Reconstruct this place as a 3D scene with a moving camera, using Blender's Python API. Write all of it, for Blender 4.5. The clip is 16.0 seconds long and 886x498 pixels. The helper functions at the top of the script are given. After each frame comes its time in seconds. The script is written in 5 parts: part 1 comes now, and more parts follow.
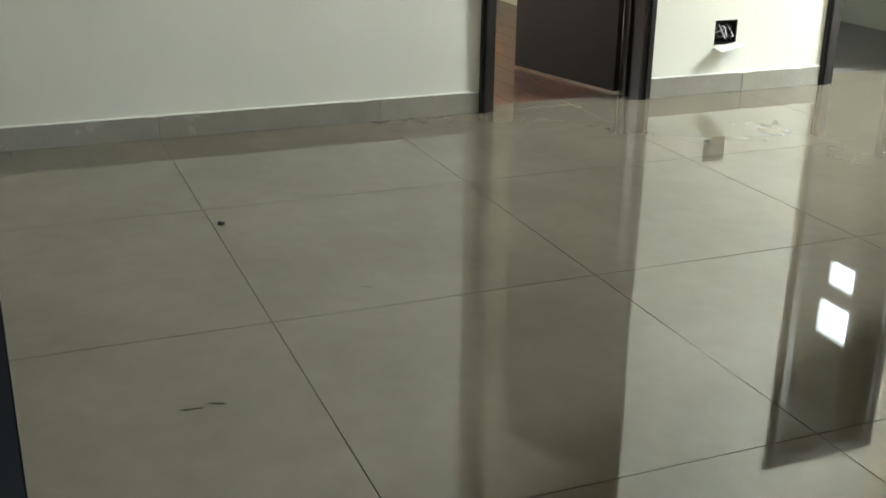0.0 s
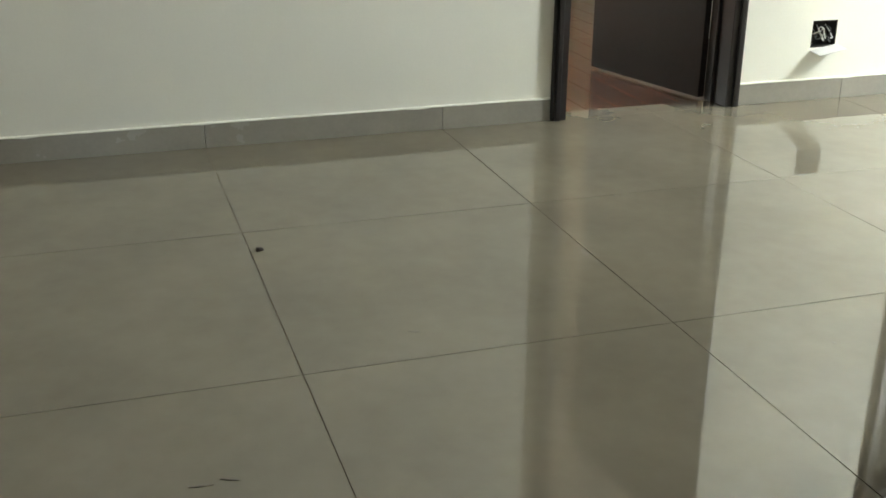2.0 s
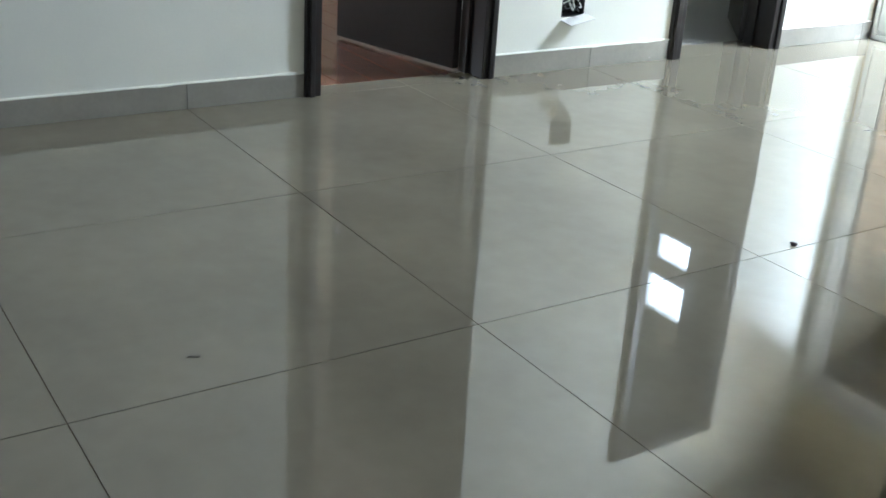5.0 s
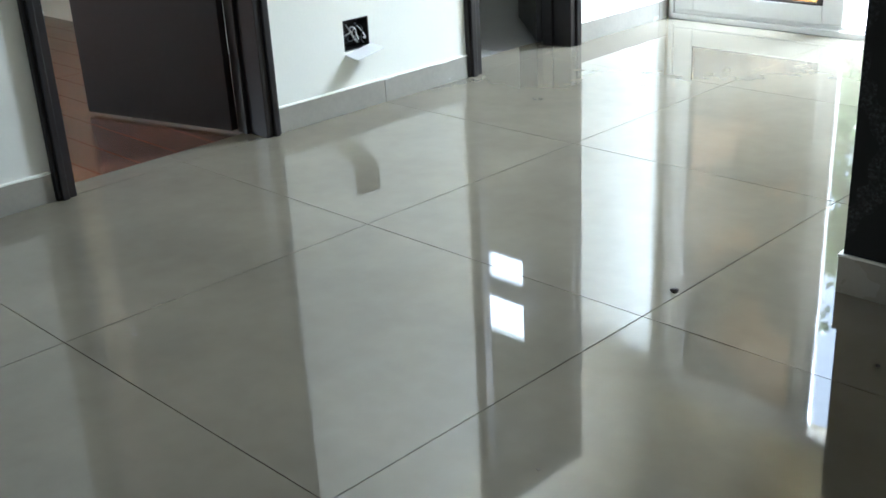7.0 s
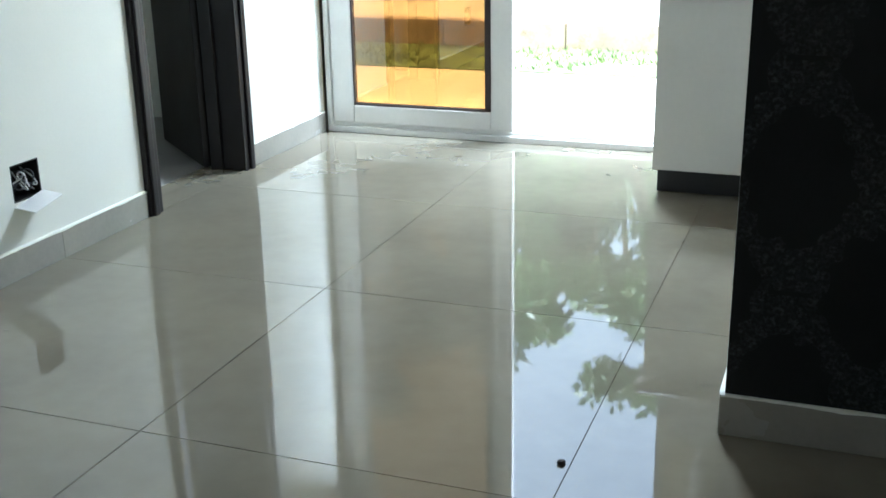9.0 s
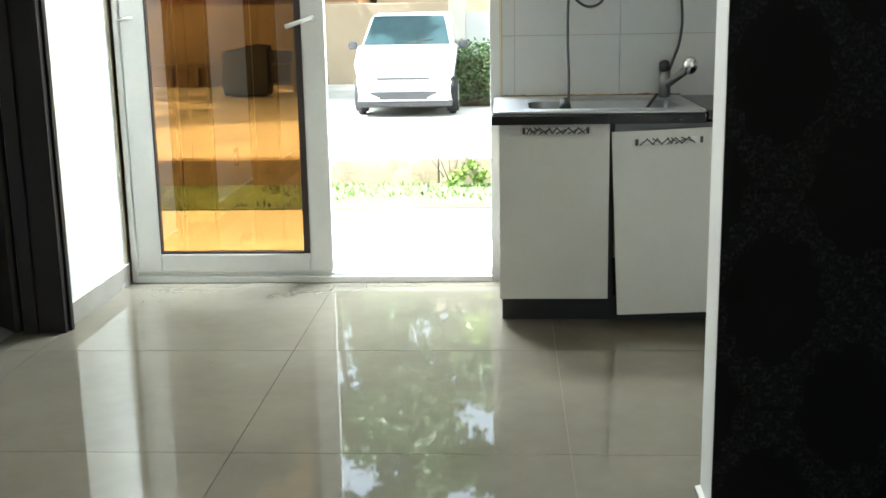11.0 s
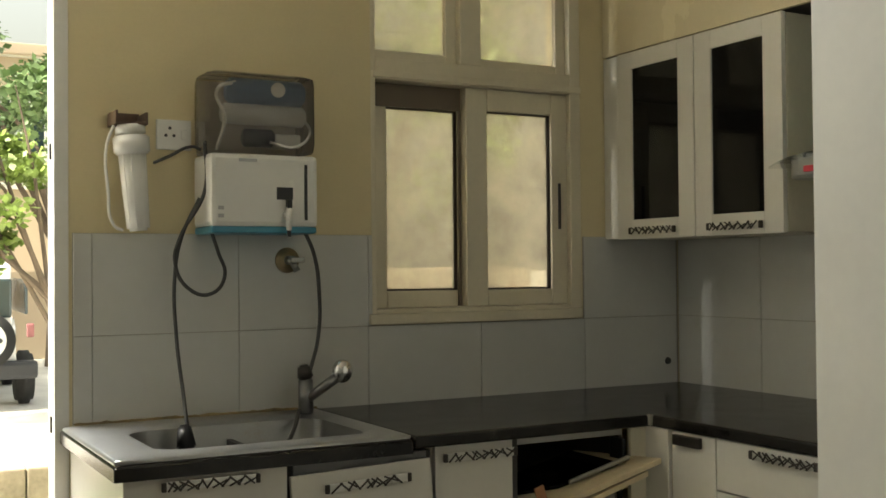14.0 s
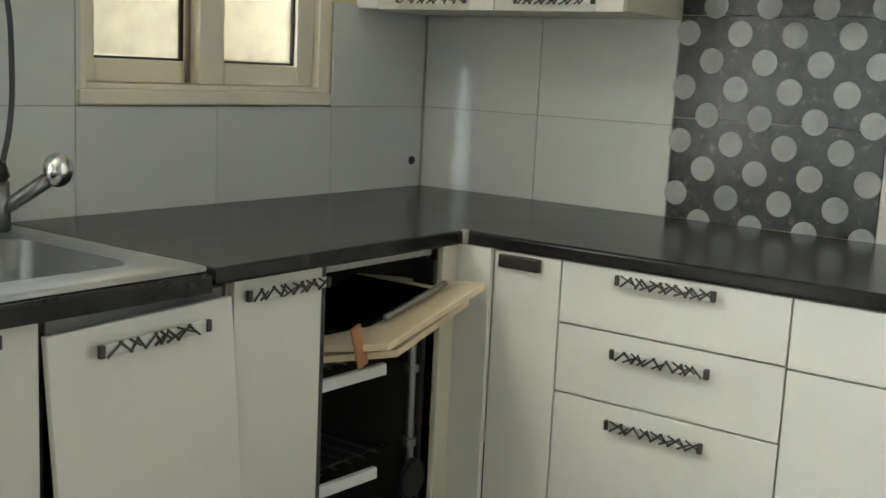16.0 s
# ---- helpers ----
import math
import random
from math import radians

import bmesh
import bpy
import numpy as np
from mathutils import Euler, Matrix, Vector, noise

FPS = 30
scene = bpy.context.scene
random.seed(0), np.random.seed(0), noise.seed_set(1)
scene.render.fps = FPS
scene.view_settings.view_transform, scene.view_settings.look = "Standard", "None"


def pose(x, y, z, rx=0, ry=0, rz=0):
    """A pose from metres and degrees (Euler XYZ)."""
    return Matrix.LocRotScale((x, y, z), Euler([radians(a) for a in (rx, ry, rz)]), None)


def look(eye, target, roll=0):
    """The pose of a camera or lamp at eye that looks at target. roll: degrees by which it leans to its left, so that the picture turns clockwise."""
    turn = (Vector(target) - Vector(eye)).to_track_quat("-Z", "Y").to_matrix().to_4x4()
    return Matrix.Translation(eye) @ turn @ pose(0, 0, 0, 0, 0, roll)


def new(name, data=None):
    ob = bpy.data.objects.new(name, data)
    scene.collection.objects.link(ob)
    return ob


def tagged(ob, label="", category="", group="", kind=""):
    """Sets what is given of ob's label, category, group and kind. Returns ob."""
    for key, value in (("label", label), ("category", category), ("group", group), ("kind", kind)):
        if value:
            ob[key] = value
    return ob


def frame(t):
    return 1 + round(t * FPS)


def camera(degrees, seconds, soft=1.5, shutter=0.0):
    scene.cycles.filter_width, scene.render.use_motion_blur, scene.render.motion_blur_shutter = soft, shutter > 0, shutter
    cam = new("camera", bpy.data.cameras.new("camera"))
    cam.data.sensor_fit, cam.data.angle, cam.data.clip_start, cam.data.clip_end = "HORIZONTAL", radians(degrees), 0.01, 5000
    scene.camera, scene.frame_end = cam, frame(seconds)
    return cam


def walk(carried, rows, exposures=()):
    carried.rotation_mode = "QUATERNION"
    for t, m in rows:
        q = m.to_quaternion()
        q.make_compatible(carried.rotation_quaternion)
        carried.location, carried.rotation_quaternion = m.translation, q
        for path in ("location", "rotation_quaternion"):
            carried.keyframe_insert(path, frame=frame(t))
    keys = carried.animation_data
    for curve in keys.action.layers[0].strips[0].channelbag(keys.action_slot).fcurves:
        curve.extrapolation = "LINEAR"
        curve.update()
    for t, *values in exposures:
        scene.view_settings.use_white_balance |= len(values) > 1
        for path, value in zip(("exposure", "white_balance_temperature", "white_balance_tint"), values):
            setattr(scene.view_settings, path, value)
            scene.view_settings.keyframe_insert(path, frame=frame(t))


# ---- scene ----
cam = camera(43.7, 16.0, 1.6)
PATH = [
    (0, (4.708, -5.667, 1.25), (2.977, -4.957, 0.542), 0.9),
    (0.5, (4.662, -5.633, 1.252), (2.92, -4.954, 0.542), 0.1),
    (1, (4.576, -5.526, 1.267), (2.795, -4.946, 0.567), -1.4),
    (1.5, (4.479, -5.469, 1.248), (2.685, -4.971, 0.515), -1.1),
    (2, (4.355, -5.468, 1.258), (2.586, -4.893, 0.522), 0.4),
    (2.5, (4.222, -5.495, 1.264), (2.528, -4.702, 0.555), 1.4),
    (3, (4.155, -5.503, 1.271), (2.548, -4.536, 0.575), 1.9),
    (3.5, (4.11, -5.497, 1.263), (2.58, -4.389, 0.606), 2.7),
    (4, (4.106, -5.49, 1.26), (2.657, -4.266, 0.624), 3.3),
    (4.5, (4.079, -5.486, 1.244), (2.594, -4.361, 0.517), 3.6),
    (4.7, (4.041, -5.516, 1.24), (2.511, -4.488, 0.463), 3.9),
    (6.8, (3.497, -5.106, 1.206), (2.101, -3.918, 0.405), -3.3),
    (7, (3.411, -5.081, 1.209), (2.086, -3.796, 0.439), -3.1),
    (7.5, (3.186, -5.011, 1.229), (1.984, -3.575, 0.526), -2.4),
    (8, (2.979, -4.86, 1.227), (1.885, -3.339, 0.53), -1.0),
    (8.5, (2.737, -4.902, 1.218), (1.819, -3.258, 0.544), -0.8),
    (9, (2.519, -5.008, 1.241), (1.852, -3.236, 0.597), -1.1),
    (9.5, (2.252, -4.945, 1.216), (1.824, -3.094, 0.592), -1.6),
    (9.7, (2.159, -4.953, 1.223), (1.829, -3.074, 0.622), -1.6),
    (11.8, (1.756, -5.158, 1.3), (1.687, -3.184, 0.988), -0.6),
    (12, (1.729, -5.041, 1.294), (1.691, -3.061, 1.012), -0.4),
    (12.5, (1.537, -4.623, 1.206), (1.716, -2.646, 0.958), -0.7),
    (13, (1.367, -4.24, 1.217), (1.897, -2.326, 0.982), -0.9),
    (13.5, (1.309, -3.789, 1.291), (2.118, -1.964, 1.178), -0.2),
    (14, (1.161, -3.554, 1.35), (2.128, -1.804, 1.385), -0.5),
    (14.5, (1.105, -3.23, 1.361), (2.214, -1.566, 1.385), -1.2),
    (15, (1.133, -2.92, 1.37), (2.379, -1.359, 1.274), -0.0),
    (15.5, (1.038, -2.615, 1.334), (2.446, -1.219, 1.068), 2.2),
    (16, (1.143, -2.385, 1.286), (2.735, -1.219, 0.962), 2.8),
]
walk(cam, [(t, look(eye, aim, roll)) for t, eye, aim, roll in PATH], [(0, 3.05, 5900, 3), (1.5, 3.15, 6100, 3), (4, 2.9, 5300, 5), (7, 2.9, 5050, 6), (9, 2.35, 5000, 3), (12.2, 1.95, 5800, 3), (12.6, 1.6, 5750, 3), (13.5, 1.0, 6400, 4), (14, 1.15, 6900, 5), (14.5, 1.15, 6900, 5), (15, 1.65, 6450, 4), (16, 2.35, 5800, 4)])

H = 2.9
SOUTH, EAST, KEAST = -6.75, 6.4, 4.24
# ---- light ----
world = bpy.data.worlds.new("daylight")
scene.world = world
world.use_nodes = True
wn = world.node_tree.nodes
sky = wn.new("ShaderNodeTexSky")
sky.sky_type, sky.sun_disc = "NISHITA", False
sky.sun_elevation, sky.sun_rotation = radians(58), radians(-97)
sky.air_density, sky.dust_density, sky.ozone_density = 2.0, 10.0, 0.3
wn["Background"].inputs["Strength"].default_value = 0.15
# Haze whitens the sky; the 1.25 value also lifts it above 0.15 strength.
haze_lift = wn.new("ShaderNodeHueSaturation")
haze_lift.inputs["Saturation"].default_value, haze_lift.inputs["Value"].default_value = 0.5, 1.25
world.node_tree.links.new(sky.outputs["Color"], haze_lift.inputs["Color"])
world.node_tree.links.new(haze_lift.outputs["Color"], wn["Background"].inputs["Color"])
sun = new("sun", bpy.data.lights.new("sun", "SUN"))
sun.data.energy, sun.data.angle, sun.data.color = 5.0, radians(0.5), (1.0, 0.95, 0.86)
sun.matrix_world = look((0, 0, 30), (0.51, 0.06, 30 - 0.85))


def area_lamp(name, eye, aim, wide, high, watts, color):
    """Added area lamp that stands in for the light of the sky."""
    la = new(name, bpy.data.lights.new(name, "AREA"))
    la.data.shape, la.data.size, la.data.size_y, la.data.energy, la.data.color = "RECTANGLE", wide, high, watts, color
    la.matrix_world = look(eye, aim)


area_lamp("sky_light_vent", (-1.325, 0.1, 2.075), (-1.325, -1.0, 2.075), 0.38, 0.6, 1.2, (0.95, 0.98, 1.0))
# Added lamp in a made-up wall slot over the door, for general fill.
area_lamp("fill_high_north", (1.5, 0.1, 2.67), (1.3, -1.5, 1.7), 0.46, 0.36, 10, (1.0, 0.97, 0.92))
# Added lamp outside above the door head, out of sight, boosts the daylight.
area_lamp("fill_above_door", (1.38, 0.52, 2.72), (0.95, -1.1, 0.0), 0.85, 0.55, 94, (0.97, 0.985, 1.0))
# Added fill lamp for the living room, behind no known window.
area_lamp("fill_light_east", (EAST - 0.02, -5.6, 1.5), (0, -5.2, 1.0), 1.2, 1.2, 0.45, (1.0, 0.97, 0.93))


# ---- materials ----
def mat(name, color, rough=0.6, metal=0.0, vary=0.06, scale=4.0, fine=60.0, bump=0.05, spec=0.5, stain=None, per_piece=0.0, coat=0.0):
    """Procedural surface: broad tone variation, fine grain, small relief and optional stains."""
    m = bpy.data.materials.new(name)
    m.use_nodes = True
    n, l = m.node_tree.nodes, m.node_tree.links
    b = n["Principled BSDF"]
    b.inputs["Roughness"].default_value, b.inputs["Metallic"].default_value = rough, metal
    b.inputs["Specular IOR Level"].default_value = spec
    b.inputs["Coat Weight"].default_value = coat
    geo = n.new("ShaderNodeNewGeometry")
    broad, grain = n.new("ShaderNodeTexNoise"), n.new("ShaderNodeTexNoise")
    broad.inputs["Scale"].default_value, broad.inputs["Detail"].default_value = scale, 5
    grain.inputs["Scale"].default_value, grain.inputs["Detail"].default_value = fine, 3
    for t in (broad, grain):
        l.new(geo.outputs["Position"], t.inputs["Vector"])
    mix = n.new("ShaderNodeMath")
    mix.operation = "MULTIPLY_ADD"
    mix.inputs[1].default_value = 0.35
    l.new(grain.outputs["Fac"], mix.inputs[0])
    l.new(broad.outputs["Fac"], mix.inputs[2])
    ramp = n.new("ShaderNodeValToRGB")
    lo = [max(0.0, c * (1 - vary * 2)) for c in color]
    hi = [min(1.0, c * (1 + vary * 2)) for c in color]
    ramp.color_ramp.elements[0].position, ramp.color_ramp.elements[1].position = 0.4, 0.95
    ramp.color_ramp.elements[0].color, ramp.color_ramp.elements[1].color = (*lo, 1), (*hi, 1)
    l.new(mix.outputs[0], ramp.inputs["Fac"])
    out = ramp.outputs["Color"]
    if stain:
        st = n.new("ShaderNodeTexNoise")
        st.inputs["Scale"].default_value, st.inputs["Detail"].default_value, st.inputs["Roughness"].default_value = stain[1], 8, 0.7
        l.new(geo.outputs["Position"], st.inputs["Vector"])
        sr = n.new("ShaderNodeValToRGB")
        sr.color_ramp.elements[0].position, sr.color_ramp.elements[1].position = stain[2], stain[2] + 0.15
        l.new(st.outputs["Fac"], sr.inputs["Fac"])
        mx = n.new("ShaderNodeMix")
        mx.data_type = "RGBA"
        l.new(sr.outputs["Color"], mx.inputs["Factor"])
        l.new(out, mx.inputs["A"])
        mx.inputs["B"].default_value = (*stain[0], 1)
        out = mx.outputs["Result"]
    if per_piece:
        info, hsv = n.new("ShaderNodeObjectInfo"), n.new("ShaderNodeHueSaturation")
        mr = n.new("ShaderNodeMapRange")
        mr.inputs["To Min"].default_value, mr.inputs["To Max"].default_value = 1 - per_piece, 1 + per_piece
        l.new(info.outputs["Random"], mr.inputs["Value"])
        l.new(mr.outputs["Result"], hsv.inputs["Value"])
        l.new(out, hsv.inputs["Color"])
        out = hsv.outputs["Color"]
    l.new(out, b.inputs["Base Color"])
    if bump:
        bp = n.new("ShaderNodeBump")
        bp.inputs["Strength"].default_value, bp.inputs["Distance"].default_value = bump, 0.01
        l.new(mix.outputs[0], bp.inputs["Height"])
        l.new(bp.outputs["Normal"], b.inputs["Normal"])
    rr = n.new("ShaderNodeMapRange")
    rr.inputs["To Min"].default_value, rr.inputs["To Max"].default_value = rough * 0.8, min(1, rough * 1.25)
    l.new(broad.outputs["Fac"], rr.inputs["Value"])
    l.new(rr.outputs["Result"], b.inputs["Roughness"])
    return m


def glass_mat(name, tint, gloss=1.0, dust=0.0, dust_color=(0.6, 0.55, 0.45), see=0.95):
    """Thin pane: tinted see-through, mirror gloss by Fresnel, a film of dust."""
    m = bpy.data.materials.new(name)
    m.use_nodes = True
    n, l = m.node_tree.nodes, m.node_tree.links
    n.remove(n["Principled BSDF"])
    tr, gl, fr, mx = (n.new("ShaderNode" + k) for k in ("BsdfTransparent", "BsdfGlossy", "Fresnel", "MixShader"))
    tr.inputs["Color"].default_value = (*[c * see for c in tint], 1)
    gl.inputs["Roughness"].default_value = 0.01
    fr.inputs["IOR"].default_value = 1.5
    sc = n.new("ShaderNodeMath")
    sc.operation = "MULTIPLY"
    sc.inputs[1].default_value = gloss
    sc.use_clamp = True
    l.new(fr.outputs["Fac"], sc.inputs[0])
    l.new(sc.outputs[0], mx.inputs["Fac"])
    l.new(tr.outputs[0], mx.inputs[1])
    l.new(gl.outputs[0], mx.inputs[2])
    out = mx.outputs[0]
    if dust:
        df, tl, ad, m2 = n.new("ShaderNodeBsdfDiffuse"), n.new("ShaderNodeBsdfTranslucent"), n.new("ShaderNodeMixShader"), n.new("ShaderNodeMixShader")
        df.inputs["Color"].default_value = tl.inputs["Color"].default_value = (*dust_color, 1)
        l.new(df.outputs[0], ad.inputs[1])
        l.new(tl.outputs[0], ad.inputs[2])
        nz, geo, mr = n.new("ShaderNodeTexNoise"), n.new("ShaderNodeNewGeometry"), n.new("ShaderNodeMapRange")
        nz.inputs["Scale"].default_value, nz.inputs["Detail"].default_value = 6.0, 6
        l.new(geo.outputs["Position"], nz.inputs["Vector"])
        l.new(nz.outputs["Fac"], mr.inputs["Value"])
        mr.inputs["From Min"].default_value, mr.inputs["From Max"].default_value = 0.3, 0.7
        mr.inputs["To Min"].default_value, mr.inputs["To Max"].default_value = dust * 0.6, dust * 1.3
        l.new(mr.outputs["Result"], m2.inputs["Fac"])
        l.new(out, m2.inputs[1])
        l.new(ad.outputs[0], m2.inputs[2])
        out = m2.outputs[0]
    l.new(out, n["Material Output"].inputs["Surface"])
    return m


def damask_mat():
    """Black wallpaper with a tarnished ogee motif in low contrast."""
    m = mat("damask_wallpaper", (0.0085, 0.0095, 0.009), 0.45, vary=0.15, bump=0.1, fine=120, spec=0.22)
    n, l = m.node_tree.nodes, m.node_tree.links
    geo, sep = n.new("ShaderNodeNewGeometry"), n.new("ShaderNodeSeparateXYZ")
    l.new(geo.outputs["Position"], sep.inputs[0])

    def op(kind, a, b=None):
        k = n.new("ShaderNodeMath")
        k.operation = kind
        for i, v in enumerate((a, b)):
            if v is None:
                continue
            if isinstance(v, (int, float)):
                k.inputs[i].default_value = v
            else:
                l.new(v, k.inputs[i])
        return k.outputs[0]
    u = op("MULTIPLY", op("SUBTRACT", sep.outputs["X"], 2.433), 2 * math.pi / 0.362)
    v = op("MULTIPLY", op("SUBTRACT", sep.outputs["Z"], 0.62), 2 * math.pi / 0.512)
    ogee = op("ADD", op("COSINE", u), op("COSINE", v))
    petals = op("MULTIPLY", op("SINE", op("MULTIPLY", u, 4.0)), op("SINE", op("MULTIPLY", v, 5.0)))
    band = op("SUBTRACT", 0.62, op("ABSOLUTE", ogee))
    knot = op("ABSOLUTE", op("SUBTRACT", op("COSINE", u), op("COSINE", v)))
    scroll = op("MULTIPLY", op("SINE", op("ADD", op("MULTIPLY", u, 7.0), op("MULTIPLY", op("COSINE", op("MULTIPLY", v, 2.0)), 2.0))), op("SINE", op("MULTIPLY", v, 9.0)))
    nz = n.new("ShaderNodeTexNoise")
    nz.inputs["Scale"].default_value, nz.inputs["Detail"].default_value = 110, 6
    l.new(geo.outputs["Position"], nz.inputs["Vector"])
    worn = n.new("ShaderNodeValToRGB")
    worn.color_ramp.elements[0].position, worn.color_ramp.elements[1].position = 0.42, 0.66
    l.new(nz.outputs["Fac"], worn.inputs["Fac"])
    inside = op("GREATER_THAN", op("ADD", op("ADD", band, op("MULTIPLY", petals, 0.25)), op("MULTIPLY", knot, 0.12)), 0.12)
    lines = op("ADD", 0.45, op("MULTIPLY", op("GREATER_THAN", scroll, 0.1), 0.55))
    dash = op("MULTIPLY", op("GREATER_THAN", op("ABSOLUTE", op("SINE", op("MULTIPLY", op("ADD", v, 0.04), 0.5))), 0.9995), op("GREATER_THAN", op("COSINE", u), 0.72))
    f = op("MULTIPLY", op("MULTIPLY", op("MULTIPLY", inside, lines), worn.outputs["Color"]), op("SUBTRACT", 1.0, dash))
    b = n["Principled BSDF"]
    old = b.inputs["Base Color"].links[0].from_socket
    mx = n.new("ShaderNodeMix")
    mx.data_type = "RGBA"
    l.new(f, mx.inputs["Factor"])
    l.new(old, mx.inputs["A"])
    mx.inputs["B"].default_value = (0.044, 0.05, 0.048, 1)
    l.new(mx.outputs["Result"], b.inputs["Base Color"])
    return m


M_FLOOR = mat("vitrified_tile", (0.168, 0.147, 0.106), 0.025, vary=0.07, scale=2.2, fine=14, bump=0.0, spec=0.66, per_piece=0.03)
M_FLOOR.node_tree.nodes["Principled BSDF"].inputs["IOR"].default_value = 1.55
M_GROUT = mat("grout", (0.16, 0.12, 0.07), 0.8, bump=0.1)
M_SKIRT = mat("skirting_tile", (0.27, 0.25, 0.21), 0.25, vary=0.06, bump=0.02, per_piece=0.03)
M_WALL = mat("off_white_paint", (0.72, 0.71, 0.63), 0.55, vary=0.02, scale=1.6, fine=90, bump=0.05, spec=0.3)
# Unseen south and east walls, coloured darker to soak up bounced light.
M_DIMBEIGE = mat("bounce_cut_beige", (0.34, 0.29, 0.22), 0.6, vary=0.03, scale=1.6, fine=90, bump=0.05, spec=0.3)
M_CREAM = mat("cream_paint", (0.66, 0.57, 0.36), 0.6, vary=0.03, scale=1.5, fine=90, bump=0.05, spec=0.3)
M_CEIL = mat("ceiling_paint", (0.54, 0.52, 0.47), 0.8, vary=0.02)
M_END = mat("white_plaster", (0.72, 0.71, 0.66), 0.6, vary=0.03)
M_DAMASK = damask_mat()
M_DARKWOOD = mat("dark_door_wood", (0.011, 0.008, 0.007), 0.42, vary=0.2, scale=3, fine=40, bump=0.03, spec=0.4)
M_WOODFLOOR = mat("brown_plank", (0.12, 0.045, 0.022), 0.2, vary=0.2, scale=3, fine=30, bump=0.02, per_piece=0.2)
M_BATHFLOOR = mat("dull_floor", (0.2, 0.19, 0.17), 0.4, vary=0.1)
M_UPVC = mat("white_upvc", (0.72, 0.71, 0.68), 0.3, vary=0.03, bump=0.01)
M_WINFRAME = mat("window_frame_paint", (0.68, 0.62, 0.48), 0.4, vary=0.04, bump=0.02)
M_GASKET = mat("dark_gasket", (0.03, 0.02, 0.015), 0.5)
M_AMBER = glass_mat("amber_glass", (0.46, 0.33, 0.165), gloss=3.2)
M_DUSTY = glass_mat("dusty_glass", (0.88, 0.84, 0.74), gloss=0.8, dust=0.6, dust_color=(0.70, 0.66, 0.56))
M_CLEAR = glass_mat("clear_glass", (0.9, 0.95, 0.93), gloss=1.0)
M_SMOKE = glass_mat("smoked_plastic", (0.88, 0.86, 0.82), gloss=1.2, dust=0.1, dust_color=(0.35, 0.32, 0.28))
M_BLACKGLASS = mat("black_glass", (0.004, 0.004, 0.004), 0.05, bump=0, spec=0.15)
M_GRANITE = mat("black_granite", (0.016, 0.0145, 0.013), 0.2, vary=0.25, scale=9, fine=220, bump=0.01, spec=0.3, stain=((0.06, 0.055, 0.05), 5.0, 0.62))
M_LAM = mat("ivory_laminate", (0.650, 0.630, 0.578), 0.22, vary=0.025, scale=2, fine=50, bump=0.01)
M_LAMEDGE = mat("ivory_edge", (0.58, 0.54, 0.42), 0.35, vary=0.04)
# Near-black colour for the units' inner boards and the loft's underside.
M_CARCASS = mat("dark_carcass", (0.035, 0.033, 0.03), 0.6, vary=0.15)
M_BOARD = mat("raw_board_edge", (0.6, 0.5, 0.33), 0.6, vary=0.08)
M_KICK = mat("black_plinth", (0.015, 0.016, 0.018), 0.35)
M_STEEL = mat("brushed_steel", (0.33, 0.33, 0.32), 0.34, metal=0.9, vary=0.06, fine=150, bump=0.02, stain=((0.3, 0.27, 0.22), 7, 0.6))
M_RIM = mat("limescaled_rim", (0.36, 0.36, 0.36), 0.3, metal=0.75, vary=0.1, fine=90, stain=((0.4, 0.34, 0.24), 9, 0.58))
M_CHROME = mat("chrome", (0.68, 0.68, 0.67), 0.2, metal=1.0, vary=0.05, bump=0)
M_TAP = mat("dull_chrome", (0.2, 0.2, 0.2), 0.28, metal=0.9, vary=0.2, scale=12, bump=0, stain=((0.3, 0.28, 0.24), 22, 0.6))
M_PLATE = mat("bright_handle_plate", (0.62, 0.61, 0.58), 0.32, metal=0.7, vary=0.15, scale=20, bump=0.02)
M_TWIG = mat("dark_cast_twigs", (0.06, 0.052, 0.045), 0.4, metal=0.5, vary=0.2)
M_DARKMETAL = mat("dark_metal", (0.05, 0.045, 0.04), 0.35, metal=0.6)
M_TILEW = mat("white_glazed_tile", (0.56, 0.56, 0.54), 0.3, vary=0.02, scale=2, fine=30, bump=0.01, spec=0.22, per_piece=0.015)
M_JOINT = mat("tile_joint", (0.33, 0.31, 0.27), 0.8, stain=((0.12, 0.09, 0.05), 6, 0.6))
M_DOTTILE = mat("black_mottled_tile", (0.03, 0.03, 0.028), 0.2, vary=0.3, scale=30, fine=200, stain=((0.14, 0.13, 0.11), 26, 0.56))
M_DOT = mat("grey_disc", (0.3, 0.3, 0.29), 0.3, vary=0.12, scale=12)
M_WHITEPL = mat("white_plastic", (0.74, 0.73, 0.70), 0.25, vary=0.02, bump=0)
M_BLUEPL = mat("blue_plastic", (0.05, 0.25, 0.36), 0.3)
M_DEEPBLUE = mat("blue_canister", (0.07, 0.14, 0.25), 0.3)
M_BLACKPL = mat("black_plastic", (0.012, 0.012, 0.013), 0.35)
M_RED = mat("red_plastic", (0.5, 0.03, 0.05), 0.3)
M_CABLE = mat("grey_cable", (0.045, 0.045, 0.045), 0.5)
M_TEAL = mat("teal_film", (0.0, 0.13, 0.15), 0.3, vary=0.06)
M_SILT = mat("clump_of_grit", (0.03, 0.02, 0.012), 0.9)


# ---- builders ----
BASE = {}


def thing(name, label, category, at=(0, 0, 0), group="", kind=""):
    ob = new(name)
    ob.location = at
    ob.empty_display_size = 0.1
    BASE[ob] = Vector(at)
    return tagged(ob, label, category, group, kind)


